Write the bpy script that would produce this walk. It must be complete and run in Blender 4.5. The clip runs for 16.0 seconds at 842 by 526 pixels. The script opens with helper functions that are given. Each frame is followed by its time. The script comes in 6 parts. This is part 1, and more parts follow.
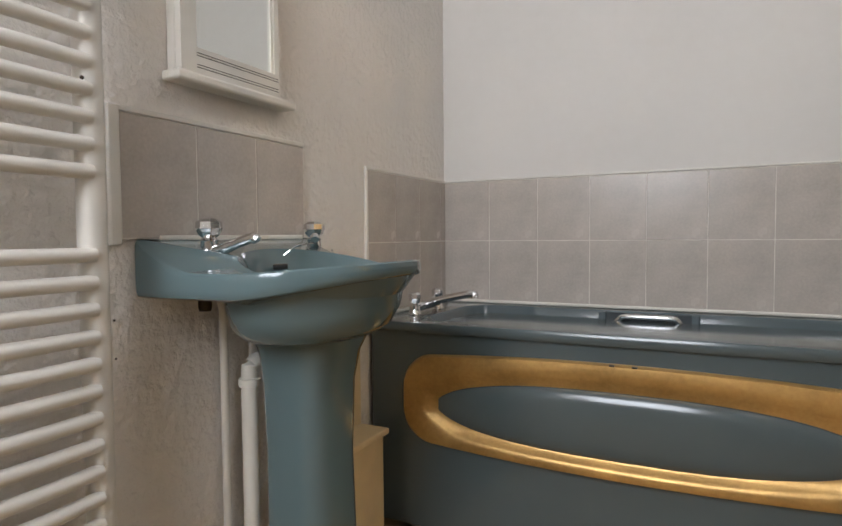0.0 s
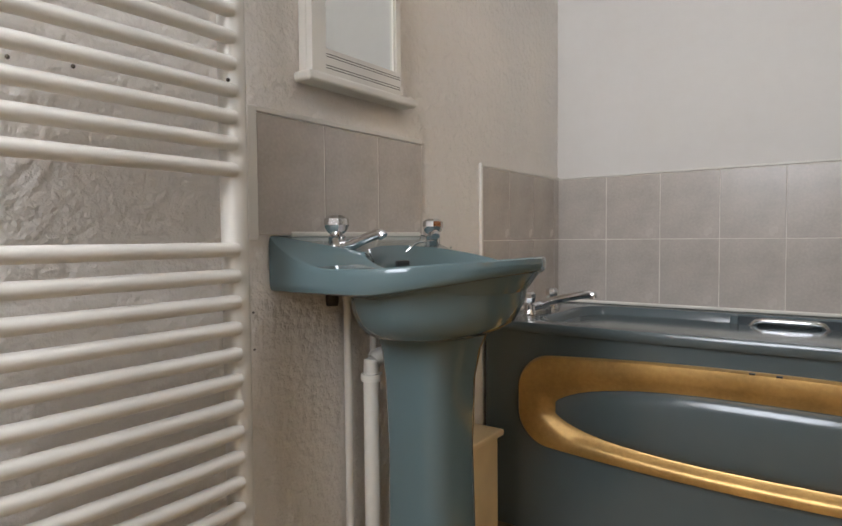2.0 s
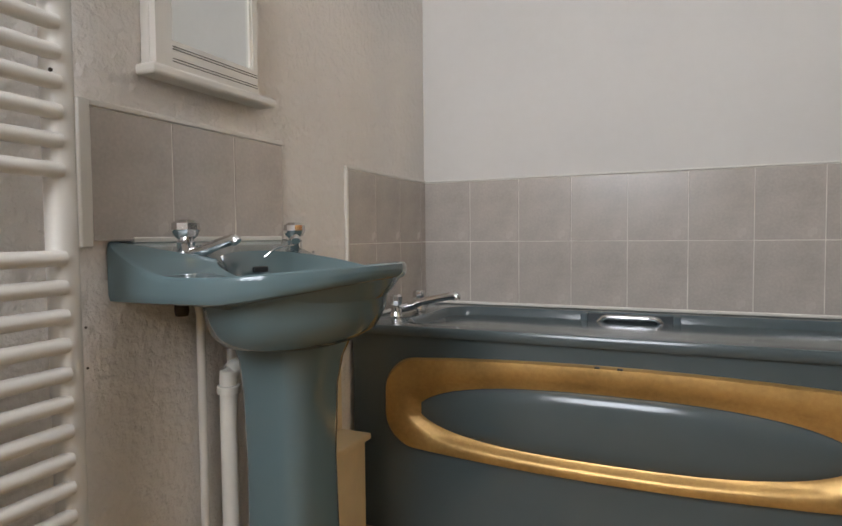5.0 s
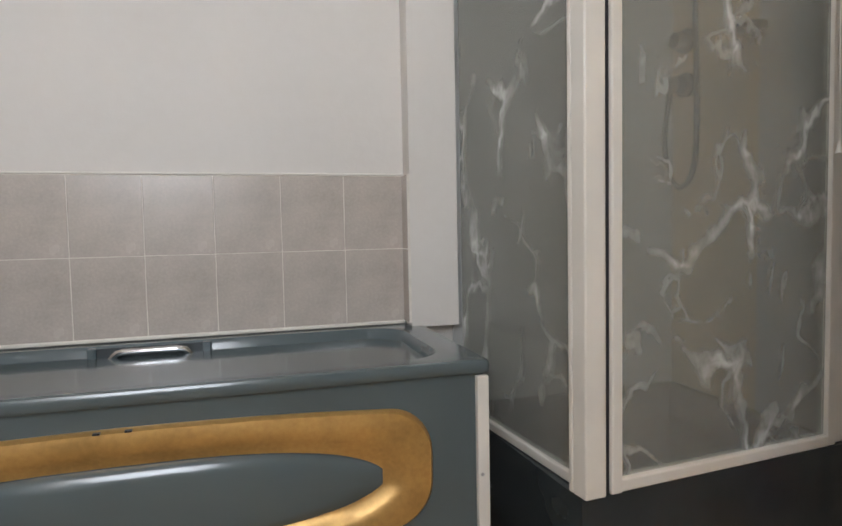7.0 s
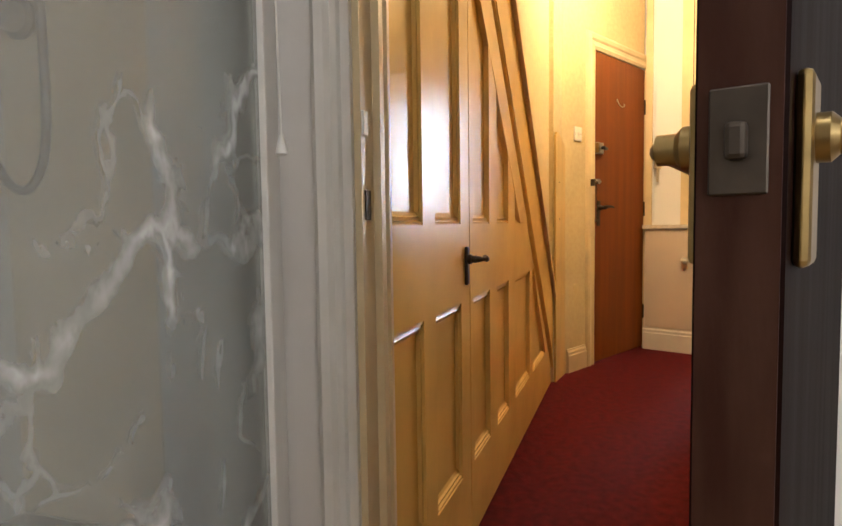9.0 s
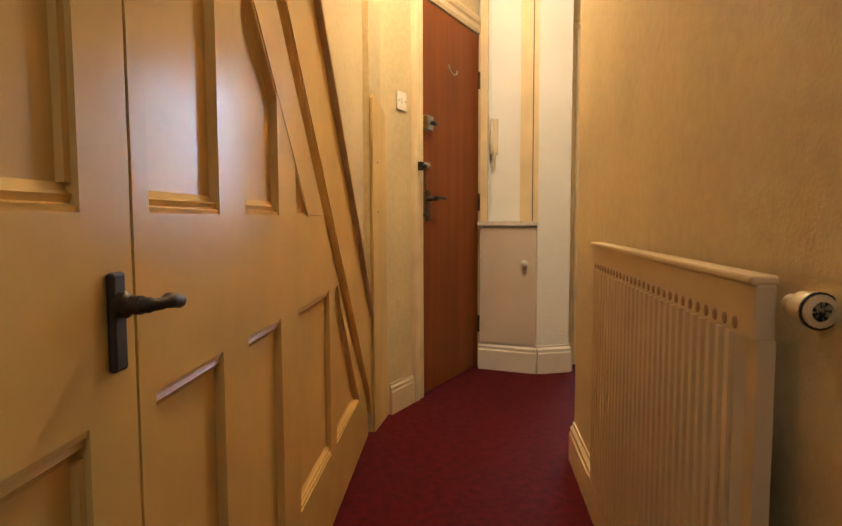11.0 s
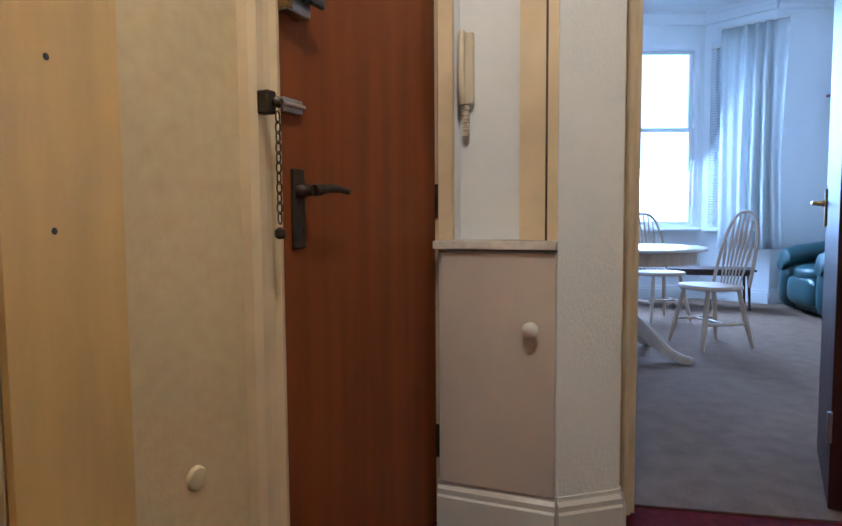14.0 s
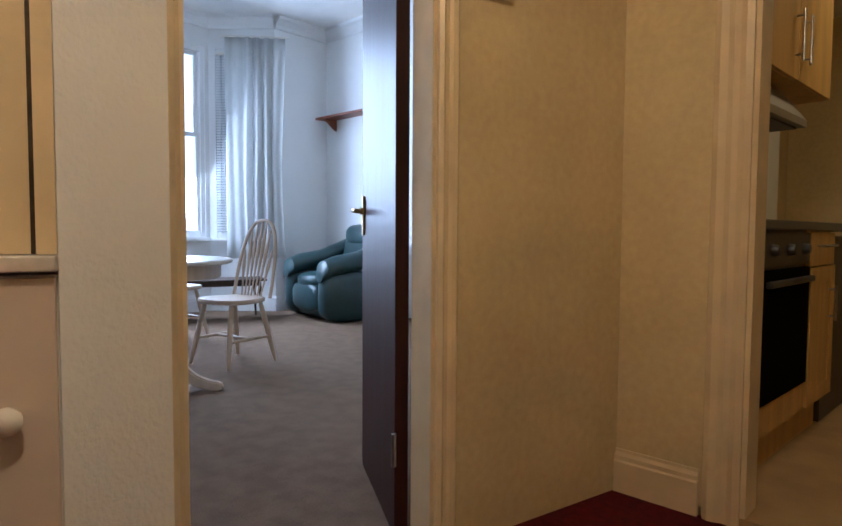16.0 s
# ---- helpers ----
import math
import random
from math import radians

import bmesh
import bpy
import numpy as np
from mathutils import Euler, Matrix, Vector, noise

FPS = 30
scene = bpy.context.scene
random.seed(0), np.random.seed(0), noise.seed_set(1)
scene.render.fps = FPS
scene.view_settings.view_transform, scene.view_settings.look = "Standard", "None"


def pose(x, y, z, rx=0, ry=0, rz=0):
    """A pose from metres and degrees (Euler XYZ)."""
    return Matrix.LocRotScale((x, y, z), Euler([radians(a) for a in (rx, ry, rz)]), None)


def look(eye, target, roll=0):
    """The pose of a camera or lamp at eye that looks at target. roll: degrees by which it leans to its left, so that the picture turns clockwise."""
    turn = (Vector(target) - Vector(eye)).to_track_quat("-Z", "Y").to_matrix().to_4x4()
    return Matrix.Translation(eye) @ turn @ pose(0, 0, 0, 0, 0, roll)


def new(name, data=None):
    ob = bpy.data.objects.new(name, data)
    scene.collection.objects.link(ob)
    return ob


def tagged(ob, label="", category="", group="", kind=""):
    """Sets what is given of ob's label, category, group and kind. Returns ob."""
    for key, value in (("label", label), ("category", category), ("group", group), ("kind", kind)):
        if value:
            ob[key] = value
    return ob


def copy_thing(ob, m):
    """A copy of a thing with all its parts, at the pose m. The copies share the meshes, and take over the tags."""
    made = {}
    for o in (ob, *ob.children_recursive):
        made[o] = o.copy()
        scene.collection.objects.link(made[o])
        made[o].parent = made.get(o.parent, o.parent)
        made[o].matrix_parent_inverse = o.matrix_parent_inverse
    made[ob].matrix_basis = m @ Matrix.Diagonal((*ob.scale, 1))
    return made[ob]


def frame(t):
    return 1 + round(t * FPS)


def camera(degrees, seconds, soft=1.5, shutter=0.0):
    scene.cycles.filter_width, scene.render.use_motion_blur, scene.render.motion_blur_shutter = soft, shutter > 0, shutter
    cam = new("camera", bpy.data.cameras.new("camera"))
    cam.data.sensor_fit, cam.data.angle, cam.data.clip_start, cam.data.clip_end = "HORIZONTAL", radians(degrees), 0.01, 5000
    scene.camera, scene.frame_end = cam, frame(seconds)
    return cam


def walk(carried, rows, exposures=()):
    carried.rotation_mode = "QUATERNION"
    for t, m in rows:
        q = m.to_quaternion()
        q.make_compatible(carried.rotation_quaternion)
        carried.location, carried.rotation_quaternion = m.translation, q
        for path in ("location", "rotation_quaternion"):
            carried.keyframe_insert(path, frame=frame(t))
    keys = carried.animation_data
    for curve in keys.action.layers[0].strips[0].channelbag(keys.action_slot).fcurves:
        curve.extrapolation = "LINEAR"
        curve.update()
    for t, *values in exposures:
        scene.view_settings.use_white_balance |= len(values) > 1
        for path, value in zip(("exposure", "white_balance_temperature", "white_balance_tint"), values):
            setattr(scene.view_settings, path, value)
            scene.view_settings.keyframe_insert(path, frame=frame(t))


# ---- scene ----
cam = camera(70.1, 16.0, soft=1.6)
# seconds, x, y, z, yaw, pitch, roll
WALK = [
    (0, 0.942, -2.025, 0.846, 27.17, -2.55, 0.48),
    (0.5, 0.937, -2.020, 0.842, 29.13, -2.56, 0.46),
    (1, 0.910, -2.026, 0.837, 30.74, -2.51, 0.44),
    (1.5, 0.898, -2.031, 0.836, 33.53, -2.40, 0.45),
    (2, 0.886, -2.036, 0.838, 36.32, -2.40, 0.49),
    (2.5, 0.869, -2.053, 0.837, 39.62, -2.27, 0.47),
    (3, 0.846, -2.072, 0.836, 42.72, -2.30, 0.42),
    (3.2, 0.843, -2.075, 0.832, 44.29, -2.14, 0.56),
    (3.73, 0.840, -2.077, 0.832, 44.19, -2.09, 0.54),
    (4.25, 0.866, -2.059, 0.834, 38.52, -2.12, 0.53),
    (4.78, 0.902, -2.029, 0.842, 29.29, -2.34, 0.51),
    (5.3, 0.924, -1.991, 0.857, 18.46, -2.87, 0.50),
    (5.5, 0.942, -1.990, 0.860, 14.17, -3.01, 0.44),
    (6, 0.915, -1.945, 0.862, 3.27, -3.23, 0.87),
    (6.5, 0.930, -1.835, 0.862, -6.54, -2.93, 1.10),
    (7, 0.960, -1.720, 0.885, -16.40, -3.27, 1.14),
    (7.5, 1.019, -1.586, 0.900, -34.59, -3.41, 0.84),
    (8, 1.147, -1.427, 0.898, -51.66, -3.32, 0.55),
    (8.5, 1.275, -1.307, 0.906, -62.75, -3.42, 0.42),
    (9, 1.437, -1.149, 0.927, -73.09, -3.71, 0.80),
    (9.5, 1.624, -1.074, 0.923, -80.63, -4.16, 0.17),
    (10, 1.875, -1.070, 0.920, -84.37, -4.25, 0.27),
    (10.2, 1.978, -1.080, 0.913, -85.74, -4.24, 0.20),
    (10.72, 2.274, -1.098, 0.915, -88.59, -4.28, 0.19),
    (11.25, 2.583, -1.139, 0.925, -89.79, -4.23, 0.18),
    (11.78, 2.908, -1.195, 0.939, -89.97, -4.17, 0.18),
    (12.3, 3.249, -1.256, 0.934, -89.74, -4.17, 0.29),
    (12.5, 3.403, -1.279, 0.938, -89.82, -4.15, 0.29),
    (13, 3.714, -1.326, 0.961, -89.82, -4.21, 0.49),
    (13.5, 4.007, -1.325, 0.943, -89.69, -3.92, 0.62),
    (14, 4.270, -1.339, 0.954, -91.28, -3.97, 0.40),
    (14.5, 4.484, -1.379, 0.942, -95.82, -4.02, 0.17),
    (15, 4.631, -1.428, 0.940, -103.62, -4.17, -0.30),
    (15.5, 4.788, -1.446, 0.937, -119.45, -3.87, -0.45),
    (16, 4.868, -1.460, 0.937, -136.75, -3.00, -0.35),
]
walk(cam, [(t, pose(x, y, z, 90 + p, r, w)) for t, x, y, z, w, p, r in WALK],
     exposures=[(0, 0.3, 5900, 10), (6.2, 0.2, 5900, 10), (8.5, 0.82, 5800, 10), (10.2, 0.62, 6000, 12),
                (12.3, 0.3, 3750, 2), (13.2, 0.18, 3700, 8), (14.2, 0.0, 4050, 9), (15.0, -0.05, 4150, 4), (16.0, -0.2, 4800, 12)])

# ---------------------------------------------------------------- light
world = bpy.data.worlds.new("sky")
scene.world = world
world.use_nodes = True
wn = world.node_tree
sky = wn.nodes.new("ShaderNodeTexSky")
sky.sky_type, sky.sun_disc = "NISHITA", False
sky.sun_elevation, sky.sun_rotation = radians(40), radians(60)
wn.nodes["Background"].inputs["Strength"].default_value = 0.12
wn.links.new(sky.outputs[0], wn.nodes["Background"].inputs["Color"])


def lamp(name, kind, m, power, colour, size=0.3, size_y=None):
    d = bpy.data.lights.new(name, kind)
    d.energy, d.color = power, colour
    if kind == "AREA":
        d.shape, d.size, d.size_y = "RECTANGLE", size, size_y or size
    elif kind == "POINT":
        d.shadow_soft_size = size
    ob = new(name, d)
    ob.matrix_world = m
    return ob


sun = bpy.data.lights.new("sun", "SUN")
sun.energy, sun.angle, sun.color = 0.8, radians(12), (1.0, 0.96, 0.9)
new("sun", sun).matrix_world = look((30, 10, 30), (0, 0, 0))
# daylight of the bathroom window, behind and above
lamp("bathroom_window_light", "AREA", look((0.42, -2.78, 1.75), (0.3, -0.6, 0.8)), 23, (1.0, 0.965, 0.93), 0.9, 1.0)
lamp("bathroom_ceiling_light", "AREA", look((1.50, -1.15, 2.50), (1.50, -1.15, 0)), 3.5, (1.0, 0.95, 0.88), 0.28, 0.28)
# bay window daylight
lamp("bay_window_light", "AREA", look((11.28, -4.0, 2.0), (8.5, -3.9, 0.9)), 140, (0.90, 0.95, 1.0), 1.45, 2.0)

# tungsten bulbs of hall and kitchen
lamp("hall_bulb", "POINT", pose(4.75, -1.42, 2.46), 46, (1.0, 0.70, 0.37), 0.04)
lamp("kitchen_light", "AREA", look((4.9, -5.0, 2.5), (4.9, -5.0, 0)), 8.0, (1.0, 0.68, 0.28), 0.5, 0.5)

# ---------------------------------------------------------------- materials
def material(name, colour, rough=0.6, metal=0.0, vary=0.12, scale=6.0, bump=0.0, bump_scale=60.0, coat=0.0, depth=0.006,
             stretch=(1, 1, 1), spec=0.5, second=None, grain=0.0):
    m = bpy.data.materials.new(name)
    m.use_nodes = True
    n, l = m.node_tree.nodes, m.node_tree.links
    b = n["Principled BSDF"]
    b.inputs["Roughness"].default_value, b.inputs["Metallic"].default_value = rough, metal
    b.inputs["Specular IOR Level"].default_value = spec
    b.inputs["Coat Weight"].default_value = coat
    b.inputs["Coat Roughness"].default_value = 0.08
    co = n.new("ShaderNodeTexCoord")
    mp = n.new("ShaderNodeMapping")
    mp.inputs["Scale"].default_value = stretch
    l.new(co.outputs["Object"], mp.inputs["Vector"])
    a = n.new("ShaderNodeTexNoise")
    a.inputs["Scale"].default_value, a.inputs["Detail"].default_value = scale, 6
    l.new(mp.outputs[0], a.inputs["Vector"])
    r = n.new("ShaderNodeValToRGB")
    lo = [c * (1 - vary) for c in colour] if second is None else second
    hi = [min(1, c * (1 + vary * 0.6)) for c in colour] if second is None else colour
    r.color_ramp.elements[0].position, r.color_ramp.elements[1].position = 0.35, 0.65
    r.color_ramp.elements[0].color, r.color_ramp.elements[1].color = (*lo, 1), (*hi, 1)
    l.new(a.outputs["Fac"], r.inputs[0])
    out = r.outputs[0]
    if grain:
        g = n.new("ShaderNodeTexNoise")
        g.inputs["Scale"].default_value, g.inputs["Detail"].default_value = scale * 14, 3
        l.new(mp.outputs[0], g.inputs["Vector"])
        mx = n.new("ShaderNodeMix")
        mx.data_type, mx.blend_type = "RGBA", "OVERLAY"
        mx.inputs[0].default_value = grain
        l.new(out, mx.inputs[6])
        l.new(g.outputs["Fac"], mx.inputs[7])
        out = mx.outputs[2]
    l.new(out, b.inputs["Base Color"])
    rr = n.new("ShaderNodeMapRange")
    rr.inputs["To Min"].default_value, rr.inputs["To Max"].default_value = max(0, rough * 0.85), min(1, rough * 1.2)
    l.new(a.outputs["Fac"], rr.inputs["Value"])
    l.new(rr.outputs[0], b.inputs["Roughness"])
    if bump:
        t = n.new("ShaderNodeTexNoise")
        t.inputs["Scale"].default_value, t.inputs["Detail"].default_value = bump_scale, 4
        l.new(mp.outputs[0], t.inputs["Vector"])
        u = n.new("ShaderNodeBump")
        u.inputs["Strength"].default_value, u.inputs["Distance"].default_value = min(1, bump), depth
        l.new(t.outputs["Fac"], u.inputs["Height"])
        l.new(u.outputs[0], b.inputs["Normal"])
    return m


M = {}
M["wall_bath"] = material("textured_magnolia_paint", (0.77, 0.72, 0.66), 0.55, vary=0.05, scale=2.5, bump=1.0, bump_scale=48, grain=0.06, depth=0.009)
M["wall_smooth"] = material("smooth_magnolia_paint", (0.69, 0.65, 0.60), 0.6, vary=0.04, scale=2, bump=0.16, bump_scale=25, grain=0.05)
M["wall_hall"] = material("woodchip_cream_paint", (0.64, 0.51, 0.27), 0.5, vary=0.10, scale=2.5, bump=0.55, bump_scale=135, grain=0.20, depth=0.0015)
M["wall_white"] = material("white_emulsion", (0.80, 0.80, 0.79), 0.7, vary=0.03, scale=2, bump=0.1, bump_scale=40)
M["woodchip_white"] = material("woodchip_white_paint", (0.84, 0.83, 0.81), 0.6, vary=0.04, scale=2, bump=0.7, bump_scale=100, grain=0.08, depth=0.0042)
M["cream_gloss"] = material("cream_gloss_paint", (0.76, 0.50, 0.14), 0.24, vary=0.10, scale=3, bump=0.35, bump_scale=9, coat=0.0, spec=0.26)
M["white_gloss"] = material("off_white_gloss_paint", (0.72, 0.68, 0.61), 0.3, vary=0.08, scale=5, bump=0.12, bump_scale=25)
M["cream_trim"] = material("aged_cream_trim_paint", (0.70, 0.56, 0.33), 0.35, vary=0.10, scale=6, bump=0.12, bump_scale=30)
M["ceiling"] = material("ceiling_white", (0.8, 0.79, 0.76), 0.8, vary=0.03, bump=0.1)
M["tile"] = material("grey_beige_ceramic_tile", (0.52, 0.462, 0.405), 0.25, vary=0.16, scale=11, bump=0.02, second=(0.45, 0.40, 0.35), grain=0.12)
M["grout"] = material("cream_grout", (0.72, 0.67, 0.60), 0.8, vary=0.12, scale=20, bump=0.1)
M["teal"] = material("blue_green_vitreous_enamel", (0.110, 0.160, 0.168), 0.12, vary=0.05, scale=2, coat=0.4)
M["teal_dark"] = material("blue_grey_acrylic", (0.088, 0.112, 0.118), 0.16, vary=0.08, scale=3, coat=0.3)
M["gold"] = material("worn_gold_paint", (0.56, 0.34, 0.11), 0.34, metal=0.55, vary=0.25, scale=7, bump=0.05, bump_scale=40, grain=0.2)
M["chrome"] = material("chrome", (0.75, 0.75, 0.76), 0.08, metal=1.0, vary=0.05, scale=20)
M["steel"] = material("dull_steel", (0.45, 0.44, 0.42), 0.3, metal=1.0, vary=0.15, scale=30)
M["brass"] = material("aged_brass", (0.33, 0.23, 0.09), 0.34, metal=1.0, vary=0.25, scale=25, bump=0.05)
M["bronze"] = material("tarnished_bronze", (0.075, 0.058, 0.042), 0.5, metal=0.8, vary=0.3, scale=25)
M["iron"] = material("blackened_steel", (0.10, 0.10, 0.105), 0.4, metal=0.9, vary=0.2, scale=25)
M["plastic_white"] = material("white_plastic", (0.76, 0.72, 0.64), 0.35, vary=0.04, scale=8)
M["plastic_cream"] = material("yellowed_plastic", (0.70, 0.60, 0.42), 0.35, vary=0.08, scale=8)
M["black"] = material("black_plastic", (0.02, 0.02, 0.022), 0.35, vary=0.2)
M["door_red"] = material("red_brown_veneer", (0.22, 0.060, 0.007), 0.45, vary=0.3, scale=2.0, stretch=(9, 9, 0.5), bump=0.02, bump_scale=20, second=(0.165, 0.043, 0.005), spec=0.15, grain=0.1)
M["door_dark"] = material("dark_mahogany_varnish", (0.009, 0.0030, 0.0018), 0.5, vary=0.4, scale=2.0, stretch=(12, 12, 0.6), bump=0.04, bump_scale=25, second=(0.004, 0.0015, 0.001), spec=0.02)
M["door_gloss"] = material("glossy_dark_mahogany", (0.045, 0.014, 0.010), 0.40, vary=0.4, scale=2.0, stretch=(12, 12, 0.6), bump=0.05, bump_scale=12, second=(0.022, 0.007, 0.005), spec=0.15)
M["door_edge"] = material("scuffed_door_edge", (0.060, 0.026, 0.016), 0.5, vary=0.5, scale=12, stretch=(3, 3, 0.6), second=(0.035, 0.012, 0.007), bump=0.1, spec=0.1)
M["carpet_red"] = material("dark_red_carpet", (0.095, 0.008, 0.009), 0.95, vary=0.3, scale=30, bump=0.9, bump_scale=260, spec=0.1, grain=0.3)
M["carpet_grey"] = material("beige_grey_cord_carpet", (0.175, 0.118, 0.076), 0.95, vary=0.15, scale=10, bump=0.9, bump_scale=180, spec=0.1, stretch=(1, 1, 1), grain=0.25)
M["vinyl"] = material("tan_vinyl_floor", (0.40, 0.27, 0.13), 0.5, vary=0.15, scale=6, bump=0.05, spec=0.15)
M["whitewood"] = material("whitewashed_beech", (0.46, 0.35, 0.25), 0.35, vary=0.12, scale=4, stretch=(6, 6, 1), bump=0.05)
M["leather"] = material("dark_green_leather", (0.020, 0.046, 0.048), 0.3, vary=0.2, scale=6, bump=0.25, bump_scale=90)
M["darkwood"] = material("dark_stained_wood", (0.045, 0.022, 0.014), 0.35, vary=0.3, scale=4, stretch=(1, 8, 8))
M["redwood"] = material("reddish_wood", (0.22, 0.07, 0.03), 0.4, vary=0.25, scale=4, stretch=(8, 1, 8))
M["beech"] = material("pale_beech_laminate", (0.60, 0.38, 0.11), 0.5, vary=0.14, scale=3, stretch=(6, 6, 0.8), bump=0.03, spec=0.1)
M["worktop"] = material("dark_grey_worktop", (0.07, 0.07, 0.072), 0.35, vary=0.35, scale=60)
M["oven_glass"] = material("black_oven_glass", (0.008, 0.007, 0.006), 0.5, vary=0.1, spec=0.0)
M["hood"] = material("brushed_steel_hood", (0.42, 0.41, 0.38), 0.35, metal=0.6, vary=0.08)
M["batten"] = material("yellowed_batten_paint", (0.64, 0.43, 0.13), 0.35, vary=0.14, scale=4, stretch=(3, 3, 0.6), bump=0.1)
M["cupboard"] = material("dusty_cream_gloss", (0.62, 0.52, 0.43), 0.4, vary=0.05, scale=3, bump=0.06)
M["ledge"] = material("stained_white_ledge", (0.66, 0.60, 0.52), 0.5, vary=0.25, scale=16)
M["dark_tray"] = material("dark_grey_tray", (0.035, 0.042, 0.045), 0.25, vary=0.15)

# ---------------------------------------------------------------- builders
def link_mesh(name, bm, mat, smooth=False):
    me = bpy.data.meshes.new(name)
    bmesh.ops.recalc_face_normals(bm, faces=bm.faces)
    bm.to_mesh(me)
    bm.free()
    for m in (mat if isinstance(mat, (list, tuple)) else [mat]):
        me.materials.append(m)
    if smooth:
        me.shade_smooth()
        me.set_sharp_from_angle(angle=radians(40))
    return new(name, me)


def part(name, bm, mat, parent, label="", smooth=False):
    ob = link_mesh(name, bm, mat, smooth)
    ob.parent = parent
    if label:
        ob["label"] = label
    return ob


def thing(name, m, label, category, group="", kind=""):
    ob = new(name)
    ob.empty_display_size = 0.05
    ob.matrix_world = m
    return tagged(ob, label, category, group, kind)


def box(bm, x0, x1, y0, y1, z0, z1, bevel=0.0, seg=2, m=None):
    vs = [bm.verts.new((x, y, z)) for x in (x0, x1) for y in (y0, y1) for z in (z0, z1)]
    fs = [bm.faces.new([vs[i] for i in q]) for q in ((0, 1, 3, 2), (4, 6, 7, 5), (0, 4, 5, 1), (2, 3, 7, 6), (0, 2, 6, 4), (1, 5, 7, 3))]
    if bevel:
        es = list({e for f in fs for e in f.edges})
        r = bmesh.ops.bevel(bm, geom=es, offset=bevel, segments=seg, affect="EDGES", profile=0.5)
        vs = list({v for f in r["faces"] for v in f.verts} | {v for v in vs if v.is_valid})
    if m is not None:
        bmesh.ops.transform(bm, matrix=m, verts=[v for v in vs if v.is_valid])
    return bm


def B(*a, **k):
    return box(bmesh.new(), *a, **k)


def loft(bm, rings, close=True, caps=True):
    """Skin over rings of the same number of points."""
    rows = [[bm.verts.new(p) for p in r] for r in rings]
    n = len(rows[0])
    for a, b in zip(rows, rows[1:]):
        for i in range(n if close else n - 1):
            j = (i + 1) % n
            bm.faces.new((a[i], a[j], b[j], b[i]))
    if caps and close:
        bm.faces.new(rows[0][::-1])
        bm.faces.new(rows[-1])
    return bm


def turned(profile, n=20, axis="z"):
    """A body of revolution from (radius, height) pairs."""
    bm = bmesh.new()
    rings = []
    for r, h in profile:
        ring = []
        for i in range(n):
            a = 2 * math.pi * i / n
            c, s = r * math.cos(a), r * math.sin(a)
            ring.append((c, s, h) if axis == "z" else (h, c, s) if axis == "x" else (s, h, c))
        rings.append(ring)
    return loft(bm, rings)


def tube(points, radius, n=10, bm=None):
    bm = bm or bmesh.new()
    pts = [Vector(p) for p in points]
    rad = radius if isinstance(radius, (list, tuple)) else [radius] * len(pts)
    rings, up = [], None
    for i, p in enumerate(pts):
        d = (pts[min(i + 1, len(pts) - 1)] - pts[max(i - 1, 0)]).normalized()
        if up is None:
            up = d.orthogonal().normalized()
        up = (up - d * up.dot(d)).normalized()
        side = d.cross(up)
        rings.append([p + rad[i] * (math.cos(2 * math.pi * k / n) * up + math.sin(2 * math.pi * k / n) * side) for k in range(n)])
    return loft(bm, rings)


def smooth_path(pts, steps=6):
    """Catmull-Rom through the points."""
    p = [Vector(q) for q in pts]
    p = [p[0] * 2 - p[1], *p, p[-1] * 2 - p[-2]]
    out = []
    for i in range(1, len(p) - 2):
        for k in range(steps):
            t = k / steps
            out.append(0.5 * (2 * p[i] + (p[i + 1] - p[i - 1]) * t + (2 * p[i - 1] - 5 * p[i] + 4 * p[i + 1] - p[i + 2]) * t * t
                              + (3 * p[i] - p[i - 1] - 3 * p[i + 1] + p[i + 2]) * t ** 3))
    out.append(p[-2])
    return out


def along(p0, p1):
    """A frame whose x runs from p0 to p1 on the floor, y to the left of it, z up."""
    a = math.degrees(math.atan2(p1[1] - p0[1], p1[0] - p0[0]))
    return pose(p0[0], p0[1], 0, 0, 0, a)


def length(p0, p1):
    return math.hypot(p1[0] - p0[0], p1[1] - p0[1])


def wall(name, p0, p1, top, mat, thick=0.12, holes=(), label="", bottom=0.0):
    """A wall whose face runs from p0 to p1 with the room on its right; its body lies to the left. holes: (from, to, low, high)."""
    n = length(p0, p1)
    bm = bmesh.new()
    s = 0.0
    for a, b, lo, hi in sorted(holes):
        if a > s:
            box(bm, s, a, 0, thick, bottom, top)
        if lo > bottom:
            box(bm, a, b, 0, thick, bottom, lo)
        if hi < top:
            box(bm, a, b, 0, thick, hi, top)
        s = b
    if s < n:
        box(bm, s, n, 0, thick, bottom, top)
    ob = link_mesh(name, bm, mat)
    ob.matrix_world = along(p0, p1)
    return tagged(ob, label or "plain painted wall", "wall", kind="structure")


def profile_run(bm, prof, x0, x1):
    """A moulding: (y, z) profile drawn along x."""
    return loft(bm, [[(x, y, z) for y, z in prof] for x in (x0, x1)])


